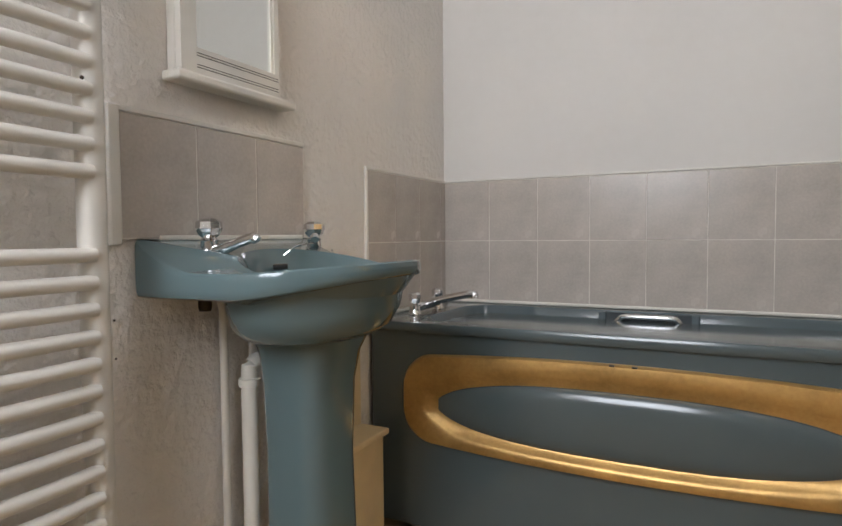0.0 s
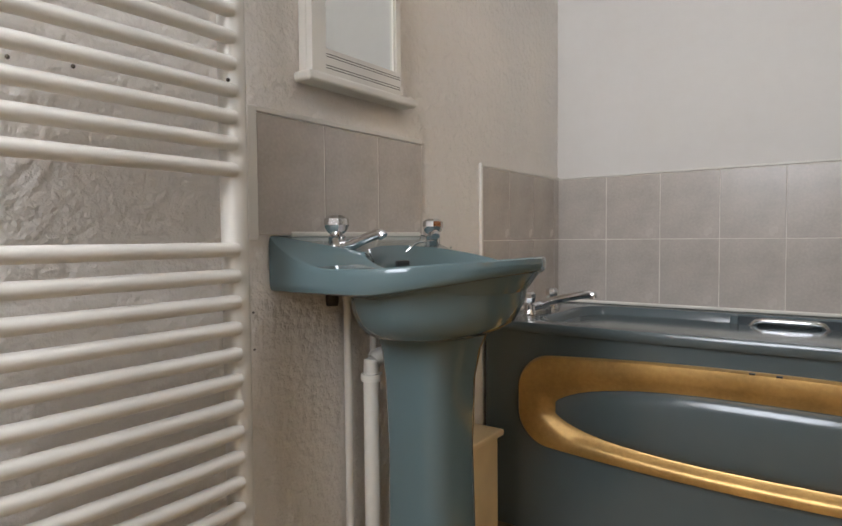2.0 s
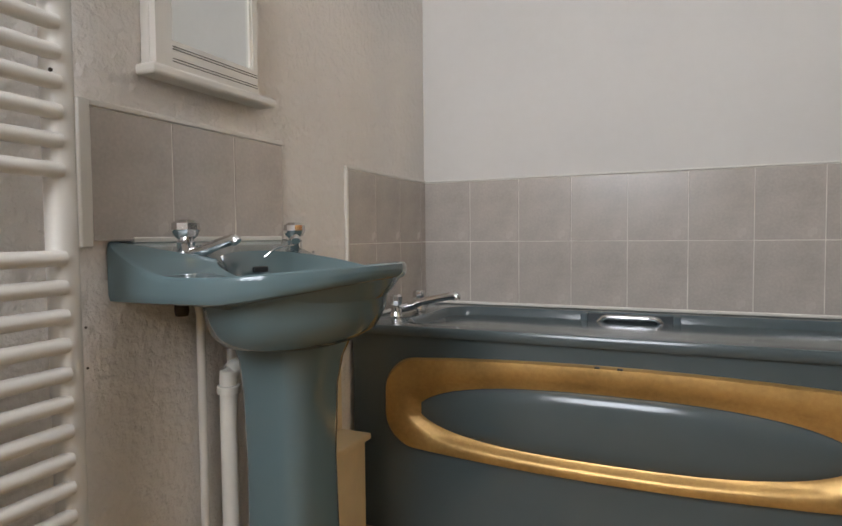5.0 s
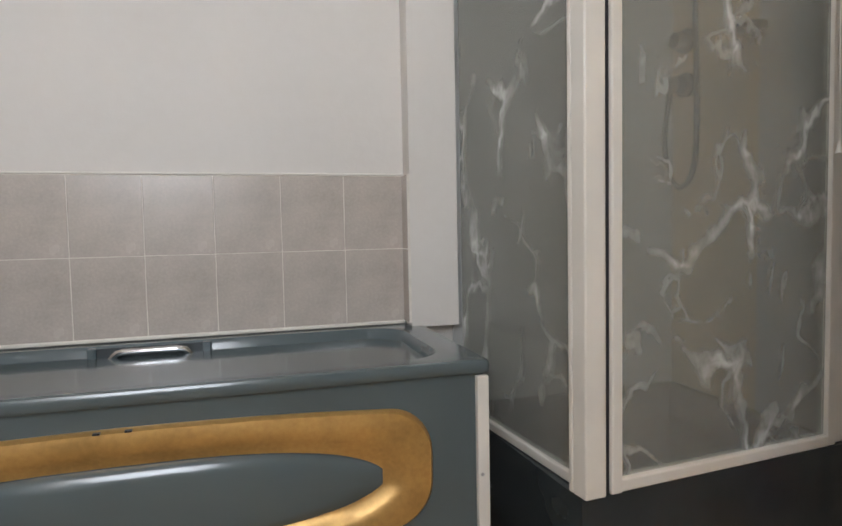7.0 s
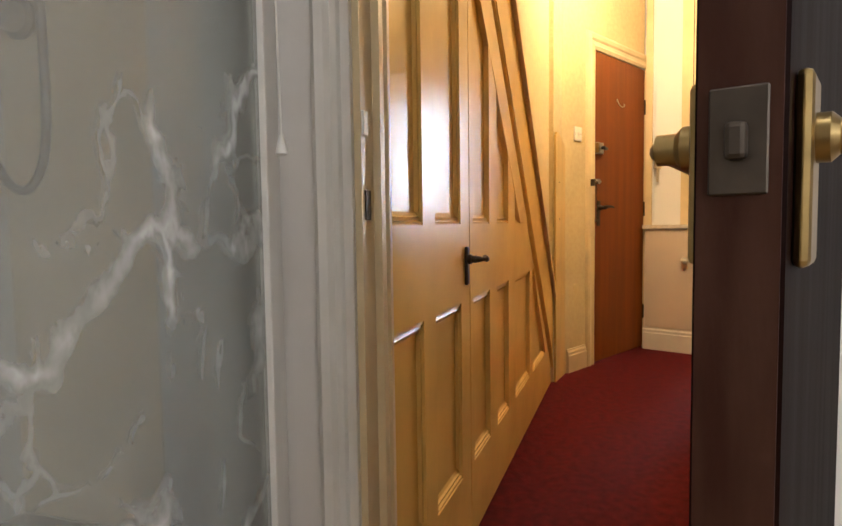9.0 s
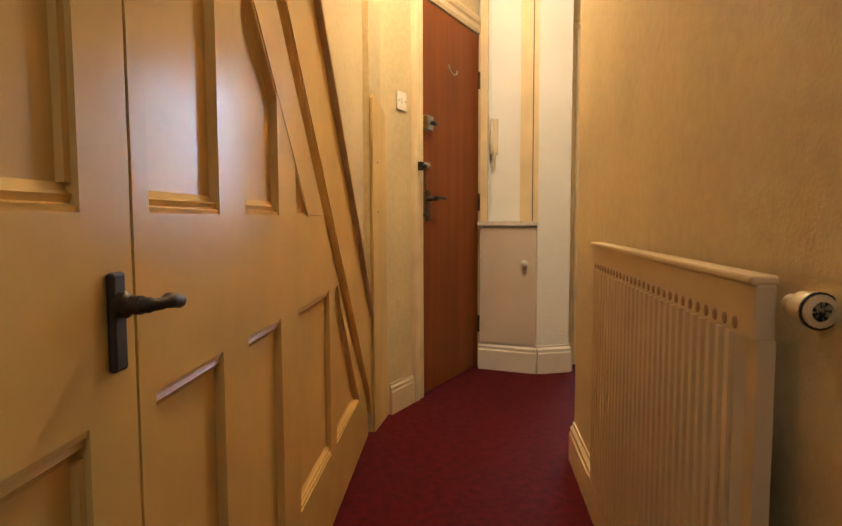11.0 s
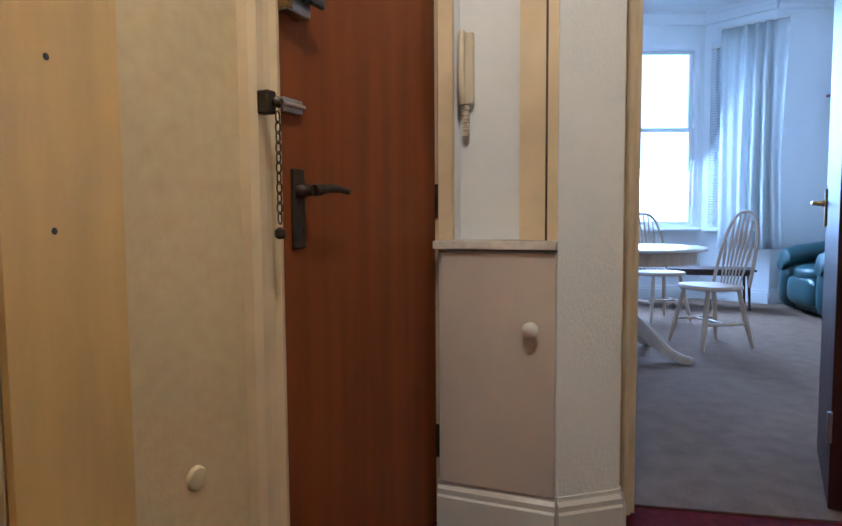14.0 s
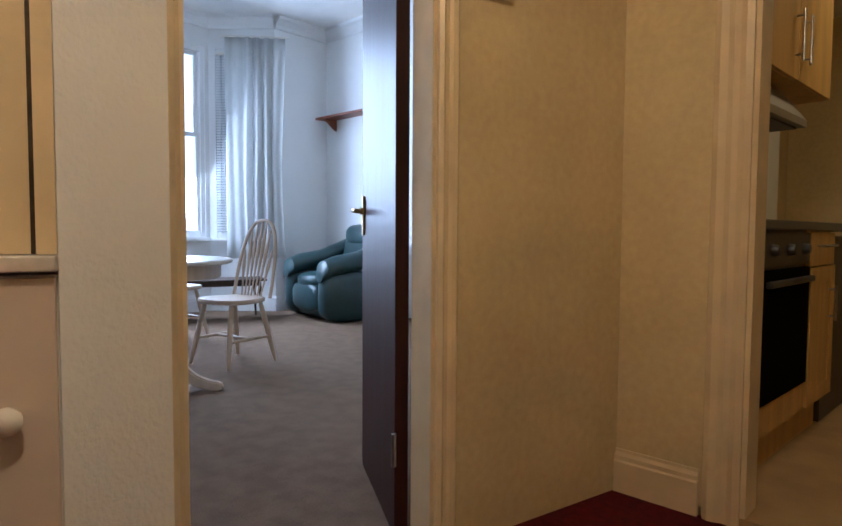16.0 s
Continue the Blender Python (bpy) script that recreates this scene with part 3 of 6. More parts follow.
BX0, BX1, BY = 0.006, 1.452, -0.553
def bathtub():
    t = thing("bathtub", pose(0, 0, 0), "blue-grey acrylic bath with gold trimmed front panel", "bathtub")
    zr = 0.606

    def ring(x0, x1, y0, y1, r, z):
        return [(x, y, z) for x, y in soft_rect((x0 + x1) / 2, (y0 + y1) / 2, (x1 - x0) / 2, (y1 - y0) / 2, r)]
    bm = loft(bmesh.new(), [ring(BX0, BX1, BY + 0.004, -0.004, 0.012, 0.578), ring(BX0, BX1, BY, -0.004, 0.014, 0.584), ring(BX0, BX1, BY, -0.004, 0.014, zr - 0.008),
                            ring(BX0 + 0.003, BX1 - 0.003, BY + 0.003, -0.006, 0.014, zr - 0.002), ring(BX0 + 0.01, BX1 - 0.01, BY + 0.012, -0.01, 0.014, zr),
                            ring(0.135, 1.375, BY + 0.058, -0.052, 0.10, zr - 0.001), ring(0.145, 1.367, BY + 0.066, -0.058, 0.10, zr - 0.012), ring(0.16, 1.35, BY + 0.078, -0.075, 0.11, 0.52),
                            ring(0.20, 1.28, BY + 0.10, -0.10, 0.11, 0.32), ring(0.26, 1.22, BY + 0.15, -0.15, 0.10, 0.26)])
    part("tub", bm, M["teal_dark"], t, "glossy blue-grey bath shell", True)
    bm = bmesh.new()
    box(bm, BX0 + 0.008, BX1 - 0.012, BY + 0.016, BY + 0.03, 0.02, 0.580)
    part("front_panel", bm, M["teal_dark"], t, "blue-grey moulded bath front panel")
    # gold raised frame: outer rounded oblong to inner lens shape
    cx, cz = 0.722, 0.393
    outer = soft_rect(cx, cz, 0.600, 0.118, 0.085, bulge=0.024)
    inner = []
    for x, z in outer:
        a = math.atan2((z - cz) / 0.142, (x - cx) / 0.600)
        ex = 0.72
        inner.append((cx + 0.500 * math.copysign(abs(math.cos(a)) ** ex, math.cos(a)), cz - 0.014 + 0.083 * math.copysign(abs(math.sin(a)) ** 1.15, math.sin(a))))

    def mix(f):
        return [(a[0] * (1 - f) + b[0] * f, a[1] * (1 - f) + b[1] * f) for a, b in zip(outer, inner)]
    y = BY + 0.016
    prof = [(0.0, y), (0.015, y - 0.010), (0.06, y - 0.017), (0.30, y - 0.020), (0.55, y - 0.018), (0.68, y - 0.012), (0.86, y - 0.002), (1.0, y + 0.0005)]
    bm = loft(bmesh.new(), [[(x, yy, z) for x, z in mix(f)] for f, yy in prof], caps=False)
    part("gold_frame", bm, M["gold"], t, "worn gold painted oblong frame", True)
    # oval centre, gently domed
    rr = [[(cx + (x - cx) * k, y - 0.0015 - d, cz + (z - cz) * k) for x, z in inner] for k, d in ((1.0, 0.0), (0.97, 0.004), (0.85, 0.010), (0.6, 0.015), (0.3, 0.017), (0.02, 0.018))]
    part("oval_inset", loft(bmesh.new(), rr), M["teal_dark"], t, "domed blue-grey oval inset", True)
    for x in (0.690, 0.742):
        part("chip", box(bmesh.new(), x, x + 0.012, y - 0.021, y - 0.012, 0.531, 0.5345), M["black"], t, "dark chip in the gold paint")
    # grips set in recesses
    for yy in (-0.066,):
        bm = bmesh.new()
        for x0, x1, z0, z1 in ((0.575, 0.597, 0.545, 0.603), (0.845, 0.867, 0.545, 0.603), (0.597, 0.845, 0.545, 0.553)):
            box(bm, x0, x1, yy - 0.012, yy + 0.004, z0, z1, bevel=0.003)
        part("grip_surround", bm, M["teal_dark"], t)
        part("grip_recess", B(0.597, 0.845, yy - 0.002, yy + 0.002, 0.55, 0.60), M["dark_tray"], t, "dark grip recess")
        part("grip", tube([(0.606, yy - 0.006, 0.552), (0.622, yy - 0.016, 0.566), (0.646, yy - 0.022, 0.590), (0.660, yy - 0.023, 0.593), (0.790, yy - 0.023, 0.593), (0.804, yy - 0.022, 0.590), (0.824, yy - 0.016, 0.566), (0.838, yy - 0.006, 0.552)], 0.0085, 10), M["chrome"], t, "chrome grab handle", True)
    # mixer tap at the head
    tap = part("tap", turned([(0.02, 0), (0.02, 0.006), (0.016, 0.012), (0.016, 0.03)], 16), M["chrome"], t, "chrome bath mixer tap", True)
    tap.matrix_local = pose(0.085, -0.40, zr)
    part("tap_foot", turned([(0.02, 0), (0.02, 0.006), (0.016, 0.012), (0.016, 0.03)], 16), M["chrome"], tap, smooth=True).matrix_local = pose(0, 0.16, 0)
    part("bridge", tube([(0, -0.012, 0.022), (0, 0.172, 0.022)], 0.014, 12), M["chrome"], tap, smooth=True)
    part("spout", tube(smooth_path([(0.0, 0.07, 0.022), (0.05, 0.07, 0.040), (0.13, 0.07, 0.058), (0.165, 0.07, 0.062), (0.17, 0.07, 0.05)]), 0.012, 12), M["chrome"], tap, smooth=True)
    for yy in (0, 0.16):
        part("handle", turned([(0.008, 0.03), (0.016, 0.036), (0.020, 0.05), (0.020, 0.062), (0.012, 0.068), (0.004, 0.069)], 8), M["chrome"], tap).matrix_local = pose(0, yy, 0)
    part("sealant", B(0.02, 1.41, -0.012, -0.003, zr, zr + 0.010, bevel=0.003), M["plastic_white"], t, "white sealant bead")
    part("sealant", B(0.0065, 0.018, -0.545, -0.012, zr, zr + 0.009, bevel=0.003), M["plastic_white"], t, "white sealant bead")
    part("end_panel", B(1.434, 1.440, BY + 0.03, -0.02, 0.02, 0.578), M["white_gloss"], t, "white end panel")
    return t


bathtub()
t = thing("corner_batten", pose(1.420, BY + 0.002, 0), "white painted corner batten at the bath end", "batten")
part("batten", B(0, 0.026, -0.004, 0.012, 0.0, 0.572, bevel=0.002), M["white_gloss"], t)
part("screw", turned([(0.004, 0.0), (0.004, -0.0015), (0.002, -0.003)], 10, "y"), M["steel"], t).matrix_local = pose(0.009, -0.004, 0.36)

# pillar between bath and shower
flat("pillar", [(1.414, -0.070), (1.556, -0.070), (1.556, -0.001), (1.414, -0.001)], 0.602, H, M["wall_smooth"], "white boxed pillar beside the shower", "wall")


# ---------------------------------------------------------------- shower
def marble_film():
    """Glass with a printed marble film: the film hides most, the veins all."""
    m = bpy.data.materials.new("marble_printed_glass")
    m.use_nodes = True
    n, l = m.node_tree.nodes, m.node_tree.links
    b, out = n["Principled BSDF"], n["Material Output"]
    co = n.new("ShaderNodeTexCoord")
    mp = n.new("ShaderNodeMapping")
    mp.inputs["Rotation"].default_value = (0, 0.5, 0.0)
    mp.inputs["Scale"].default_value = (1.35, 1.0, 1.0)
    info = n.new("ShaderNodeObjectInfo")
    l.new(info.outputs["Random"], mp.inputs["Location"])
    l.new(co.outputs["Object"], mp.inputs["Vector"])
    warp = n.new("ShaderNodeTexNoise")
    warp.inputs["Scale"].default_value, warp.inputs["Detail"].default_value = 3.4, 9
    l.new(mp.outputs[0], warp.inputs["Vector"])
    add = n.new("ShaderNodeMix")
    add.data_type, add.blend_type = "RGBA", "ADD"
    add.inputs[0].default_value = 0.42
    l.new(mp.outputs[0], add.inputs[6])
    l.new(warp.outputs["Color"], add.inputs[7])

    def vein(scale, width, seed):
        v = n.new("ShaderNodeTexVoronoi")
        v.feature = "DISTANCE_TO_EDGE"
        v.inputs["Scale"].default_value = scale
        mv = n.new("ShaderNodeMapping")
        mv.inputs["Location"].default_value = (seed, seed * 1.7, seed * 0.6)
        l.new(add.outputs[2], mv.inputs["Vector"])
        l.new(mv.outputs[0], v.inputs["Vector"])
        mr = n.new("ShaderNodeMapRange")
        mr.interpolation_type = "SMOOTHSTEP"
        mr.inputs["From Min"].default_value, mr.inputs["From Max"].default_value = 0.0, width
        mr.inputs["To Min"].default_value, mr.inputs["To Max"].default_value = 1, 0
        l.new(v.outputs["Distance"], mr.inputs["Value"])
        return mr.outputs[0]
    patch = n.new("ShaderNodeTexNoise")
    patch.inputs["Scale"].default_value, patch.inputs["Detail"].default_value = 5.5, 4
    l.new(mp.outputs[0], patch.inputs["Vector"])
    pr = n.new("ShaderNodeMapRange")
    pr.inputs["From Min"].default_value, pr.inputs["From Max"].default_value = 0.40, 0.68
    l.new(patch.outputs["Fac"], pr.inputs["Value"])

    def op(kind, a, c):
        o = n.new("ShaderNodeMath")
        o.operation, o.use_clamp = kind, True
        for i, s in enumerate((a, c)):
            if isinstance(s, float):
                o.inputs[i].default_value = s
            else:
                l.new(s, o.inputs[i])
        return o.outputs[0]
    v1 = op("MULTIPLY", vein(2.3, 0.055, 0.3), pr.outputs[0])
    v2 = op("MULTIPLY", op("MULTIPLY", vein(4.6, 0.055, 4.1), pr.outputs[0]), 0.4)
    v = op("ADD", v1, v2)
    r = n.new("ShaderNodeMix")
    r.data_type = "RGBA"
    r.inputs[6].default_value, r.inputs[7].default_value = (0.36, 0.35, 0.31, 1), (0.64, 0.64, 0.61, 1)
    l.new(v, r.inputs[0])
    tone = n.new("ShaderNodeMix")
    tone.data_type, tone.blend_type = "RGBA", "OVERLAY"
    tone.inputs[0].default_value = 0.35
    l.new(r.outputs[2], tone.inputs[6])
    l.new(warp.outputs["Fac"], tone.inputs[7])
    l.new(tone.outputs[2], b.inputs["Base Color"])
    b.inputs["Roughness"].default_value = 0.12
    tr = n.new("ShaderNodeBsdfTransparent")
    tr.inputs["Color"].default_value = (0.82, 0.84, 0.82, 1)
    ms = n.new("ShaderNodeMixShader")
    l.new(op("ADD", 0.38, op("MULTIPLY", v, 0.42)), ms.inputs[0])
    l.new(tr.outputs[0], ms.inputs[1])
    l.new(b.outputs[0], ms.inputs[2])
    l.new(ms.outputs[0], out.inputs["Surface"])
    return m


FILM = marble_film()
M["panel_grey"] = material("grey_wall_panel", (0.46, 0.46, 0.44), 0.3, vary=0.08, scale=3)
M["panel_tan"] = material("tan_wall_panel", (0.55, 0.44, 0.29), 0.35, vary=0.08, scale=4)
F0, F1 = (1.630, -0.684), (2.315, -0.622)


def shower():
    t = thing("shower_enclosure", along(F0, F1), "white framed shower enclosure with marbled glass", "shower")
    n = length(F0, F1)
    # uprights: two profiles with a dark seal between
    part("post", B(-0.050, 0.0, -0.022, 0.022, 0.345, 2.05, bevel=0.004), M["white_gloss"], t, "white corner post")
    part("post", B(-0.050, 0.0, 0.022, 0.035, 0.345, 2.05, bevel=0.003), M["white_gloss"], t)
    part("seal", B(0.001, 0.014, -0.012, 0.012, 0.345, 2.05), M["black"], t, "black rubber seal")
    part("post", B(0.015, 0.042, -0.020, 0.020, 0.345, 2.05, bevel=0.004), M["white_gloss"], t, "white door upright")
    part("post", B(n - 0.034, n - 0.006, -0.014, 0.014, 0.345, 2.05, bevel=0.003), M["white_gloss"], t, "white wall upright")
    part("post", B(n - 0.006, n + 0.034, -0.005, 0.012, 0.345, 2.05, bevel=0.003), M["white_gloss"], t)
    part("rail", B(0.042, n - 0.034, -0.016, 0.016, 0.345, 0.372, bevel=0.004), M["white_gloss"], t, "white bottom rail")
    part("rail", B(0.042, n - 0.034, -0.016, 0.016, 2.02, 2.05, bevel=0.004), M["white_gloss"], t, "white top rail")
    part("glass_panel", B(0.042, n - 0.034, -0.003, 0.003, 0.372, 2.02), FILM, t, "marbled translucent glass panel").visible_shadow = False
    s = part("side_rail", B(0, 0.60, -0.014, 0.014, 0.345, 0.368, bevel=0.004), M["white_gloss"], t, "white side rail")
    a = along((1.612, -0.656), (1.570, -0.078))
    s.matrix_local = t.matrix_world.inverted() @ a
    g = part("glass_panel", B(0.0, 0.585, -0.003, 0.003, 0.368, 2.02), FILM, t, "marbled translucent glass side panel")
    g.matrix_local = t.matrix_world.inverted() @ a
    g.visible_shadow = False
    return t


shower()
t = thing("shower_tray", pose(0, 0, 0), "dark grey raised shower tray", "shower tray")
bm = loft(bmesh.new(), [[(x, y, z) for x, y in p] for p, z in (
    ([(1.58, -0.70), (2.355, -0.635), (2.355, -0.004), (1.56, -0.004)], 0.0), ([(1.58, -0.70), (2.355, -0.635), (2.355, -0.004), (1.56, -0.004)], 0.344),
    ([(1.63, -0.64), (2.31, -0.56), (2.31, -0.05), (1.63, -0.05)], 0.344), ([(1.66, -0.60), (2.28, -0.52), (2.28, -0.08), (1.66, -0.08)], 0.26))])
part("tray", bm, M["dark_tray"], t)
t = tagged(link_mesh("shower_wall_panel", B(1.560, 2.355, -0.008, -0.002, 0.346, 2.2), M["panel_grey"]), "grey wall panel inside the shower", "wall panel", kind="structure")
t = tagged(link_mesh("shower_wall_panel", B(2.349, 2.357, -0.36, -0.009, 0.346, 2.2), M["panel_tan"]), "tan wall panel behind the shower valve", "wall panel", kind="structure")
t = tagged(link_mesh("shower_wall_panel", B(2.349, 2.357, -0.59, -0.361, 0.346, 2.2), M["panel_grey"]), "grey wall panel inside the shower", "wall panel", kind="structure")


def shower_valve():
    t = thing("shower_valve", pose(2.349, -0.075, 1.33), "dark chrome shower valve with hanging hose", "shower")
    for z in (0.0, 0.14):
        part("knob", turned([(0.038, 0.0), (0.040, -0.012), (0.028, -0.018), (0.026, -0.05), (0.010, -0.055)], 18, "x"), M["iron"], t, smooth=True).matrix_local = pose(0, 0, z)
    part("hose", tube(smooth_path([(-0.03, 0.04, -0.01), (-0.04, 0.055, -0.15), (-0.04, 0.035, -0.28), (-0.04, -0.03, -0.33), (-0.04, -0.085, -0.25), (-0.04, -0.09, 0.0), (-0.04, -0.08, 0.3), (-0.03, -0.08, 0.55)], 6), 0.0085, 10), M["iron"], t, "grey flexible shower hose", True)
    t = thing("soap_dish", pose(2.349, -0.37, 1.40), "chrome wall soap dish", "soap dish")
    part("dish", turned([(0.02, 0), (0.05, 0.012), (0.055, 0.02), (0.04, 0.018), (0.01, 0.006)], 18), M["iron"], t, smooth=True).matrix_local = pose(-0.055, 0, 0)
    part("bracket", B(-0.055, 0, -0.012, 0.012, -0.006, 0.006, bevel=0.003), M["iron"], t)


shower_valve()

# ---------------------------------------------------------------- wall tiles
def tile_field(name, m, xs, zs, label):
    """Field of tiles on a wall face at y = 0, the room at -y: grout bed and single tiles."""
    bed = link_mesh(name, B(xs[0], xs[-1], -0.0072, 0.0, zs[0], zs[-1]), M["grout"])
    bed.matrix_world = m
    tagged(bed, label, "wall tiles", kind="structure")
    cache = {}
    for x0, x1 in zip(xs, xs[1:]):
        for z0, z1 in zip(zs, zs[1:]):
            k = (round(x1 - x0, 4), round(z1 - z0, 4))
            if k not in cache:
                cache[k] = link_mesh("tile", B(0.0014, k[0] - 0.0014, -0.0085, -0.0035, 0.0014, k[1] - 0.0014, bevel=0.0008, seg=1), M["tile"])
                o = cache[k]
            else:
                o = new("tile", cache[k].data)
            o.parent = bed
            o.matrix_local = pose(x0, 0, z0)
    return bed


ZT = [0.616, 0.828, 1.040]
tile_field("tiles_bath", pose(0, 0, 0), [0.004] + [0.004 + 0.176 * i for i in range(1, 9)], ZT, "two rows of grey-beige tiles above the bath")
tile_field("tiles_bath_end", along((0, -0.541), (0, -0.009)), [0, 0.162, 0.328, 0.494, 0.532], ZT, "two rows of grey-beige tiles at the tap end")
tile_field("tiles_splashback", along((0, -1.338), (0, -0.836)), [0, 0.170, 0.337, 0.502], [0.845, 1.066], "row of three grey-beige splashback tiles")
tile_field("tiles_pillar", along((1.414, -0.001), (1.414, -0.070)), [0.010, 0.068], ZT, "narrow grey-beige tiles on the pillar side")
for nm, m, b in (("trim", along((0, -0.541), (0, 0)), (-0.010, 0.0, -0.010, 0, 0.60, 1.05)), ("trim", along((0, -0.541), (0, 0)), (0.0, 0.541, -0.009, 0, 1.0405, 1.050)),
                 ("trim", pose(0, 0, 0), (0.0, 1.413, -0.009, 0, 1.0405, 1.047)), ("trim", along((0, -1.338), (0, -0.836)), (-0.022, 0.0, -0.012, 0, 0.835, 1.076)),
                 ("trim", along((0, -1.338), (0, -0.836)), (0.0, 0.504, -0.010, 0, 1.0665, 1.077))):
    o = link_mesh(nm, B(*b, bevel=0.0025), M["white_gloss"])
    o.matrix_world = m
    tagged(o, "white tile edging bead", "tile trim", kind="structure")

# ---------------------------------------------------------------- bathroom doorway
def lever(parent, m, mat, flip=1, plate=(0.022, 0.105), reach=0.100, out=1.0):
    """Lever handle on a long plate; the face is at y = 0, the room at -y, the lever points to +x * flip."""
    p = part("handle_plate", B(-plate[0], plate[0], -0.009, 0, -plate[1], plate[1], bevel=0.004), mat, parent, smooth=False)
    p.matrix_local = m
    part("lever", tube(smooth_path([(0, -0.004, 0.018), (0, -0.035 * out, 0.018), (0.010 * flip, -0.047 * out, 0.018), (0.5 * reach * flip, -0.050 * out, 0.020), (reach * flip, -0.047 * out, 0.016)], 4), [0.0085] * 6 + [0.0065] * 5 + [0.0085] * 6, 12), mat, p, smooth=True)
    part("boss", turned([(0.014, 0), (0.014, -0.008), (0.010, -0.012), (0.010, -0.024)], 16, "y"), mat, p, smooth=True).matrix_local = pose(0, -0.008, 0.018)
    return p


def plain_door(name, m, w, h, mat, edge, label, thick=0.042):
    t = thing(name, m, label, "door")
    part("leaf", B(0.0015, w - 0.0015, 0, thick, 0.008, h, bevel=0.002, seg=1), mat, t)
    part("edge", B(w - 0.0015, w + 0.0005, 0.002, thick - 0.002, 0.01, h - 0.002), edge, t, "scuffed door edge")
    return t


# bathroom door, open into the room: hinge at the right jamb; its face looks towards the shower
HB, FB = (2.350, -1.402), (1.802, -1.196)
BDW = length(HB, FB)
t = plain_door("bathroom_door", along(HB, FB), BDW, 2.0, M["door_dark"], M["door_edge"], "dark varnished wooden door standing open", 0.045)
HANDLE_X = BDW - 0.046
lever(t, pose(HANDLE_X, 0.045, 0.954, 0, 0, 180), M["brass"], flip=1, plate=(0.021, 0.054), reach=0.085)
lever(t, pose(HANDLE_X, 0.0, 0.954), M["brass"], flip=-1, plate=(0.021, 0.054), out=0.72)
o = part("latch_plate", B(BDW + 0.0005, BDW + 0.0025, 0.008, 0.037, 0.940, 0.997, bevel=0.001, seg=1), M["bronze"], t, "dark mortice latch plate")
part("latch_bolt", B(BDW + 0.0025, BDW + 0.011, 0.017, 0.028, 0.958, 0.978, bevel=0.003), M["bronze"], o)
o = part("bolt_plate", B(BDW - 0.075, BDW - 0.014, 0.045, 0.050, 1.074, 1.094, bevel=0.002), M["iron"], t, "small dark steel door bolt")
part("bolt", tube([(BDW - 0.07, 0.054, 1.084), (BDW - 0.01, 0.054, 1.084)], 0.005, 8), M["steel"], o, smooth=True)
part("bolt_knob", turned([(0.004, 0.0), (0.0045, 0.010), (0.006, 0.014), (0.003, 0.018)], 10, "y"), M["steel"], o, smooth=True).matrix_local = pose(BDW - 0.045, 0.056, 1.084)

architrave("door_frame_bathroom", along((2.36, -0.755), (2.36, -1.425)), 0.67, 2.01, M["white_gloss"], "white moulded bathroom door surround")
t = thing("door_lining_bathroom", along((2.36, -0.745), (2.36, -1.435)), "cream painted door lining with strike plates", "door frame", kind="structure")
part("lining", B(0.0, 0.022, 0.001, 0.113, 0, 2.02), M["cream_trim"], t)
part("lining", B(0.668, 0.69, 0.001, 0.113, 0, 2.02), M["cream_trim"], t)
part("lining", B(0.022, 0.668, 0.001, 0.113, 1.998, 2.02), M["cream_trim"], t)
part("stop", B(0.022, 0.036, 0.055, 0.075, 0, 1.99), M["cream_trim"], t)
part("strike_plate", B(0.0215, 0.0245, 0.012, 0.036, 0.935, 0.985, bevel=0.001, seg=1), M["bronze"], t, "dark strike plate")
part("strike_plate", B(0.0215, 0.0265, 0.004, 0.024, 1.075, 1.115, bevel=0.001, seg=1), M["plastic_white"], t, "painted bolt keep")
architrave("door_frame_bathroom_2", along((2.472, -1.425), (2.472, -0.775)), 0.65, 2.01, M["cream_trim"], "cream moulded surround on the hall side", 0.25)

t = thing("pull_cord", pose(2.240, -0.690, 0), "white light pull cord", "pull cord")
part("cord", tube(smooth_path([(0, 0.006, 2.54), (-0.002, 0.0, 1.8), (0, 0.005, 1.4), (0, 0, 1.062)], 6), 0.0014, 6), M["plastic_white"], t)
part("pull", turned([(0.003, 0.028), (0.005, 0.020), (0.009, 0.004), (0.009, 0.0), (0.003, -0.002)], 12), M["plastic_white"], t, "white conical pull", True).matrix_local = pose(0, 0, 1.034)
part("ceiling_switch", turned([(0.03, 0), (0.032, 0.02), (0.03, 0.03)], 20), M["plastic_white"], t, smooth=True).matrix_local = pose(0, 0.006, H - 0.03)

# bathroom window, behind the walk
t = thing("window_1", along((2.47, -2.85), (-0.12, -2.85)), "white framed frosted bathroom window", "window", kind="structure")
bm = bmesh.new()
for a in ((1.62, 1.67, 1.2, 2.3), (2.37, 2.42, 1.2, 2.3), (1.67, 2.37, 1.2, 1.25), (1.67, 2.37, 2.25, 2.3), (1.67, 2.37, 1.86, 1.90)):
    box(bm, a[0], a[1], 0.03, 0.08, a[2], a[3])
part("frame", bm, M["plastic_white"], t)

# ---------------------------------------------------------------- understair panelling
PL = along(L0, L1)


def prism(bm, pts, y0, y1):
    """A flat piece from an outline in (x, z), between two depths."""
    return loft(bm, [[(x, y, z) for x, z in pts] for y in (y0, y1)])


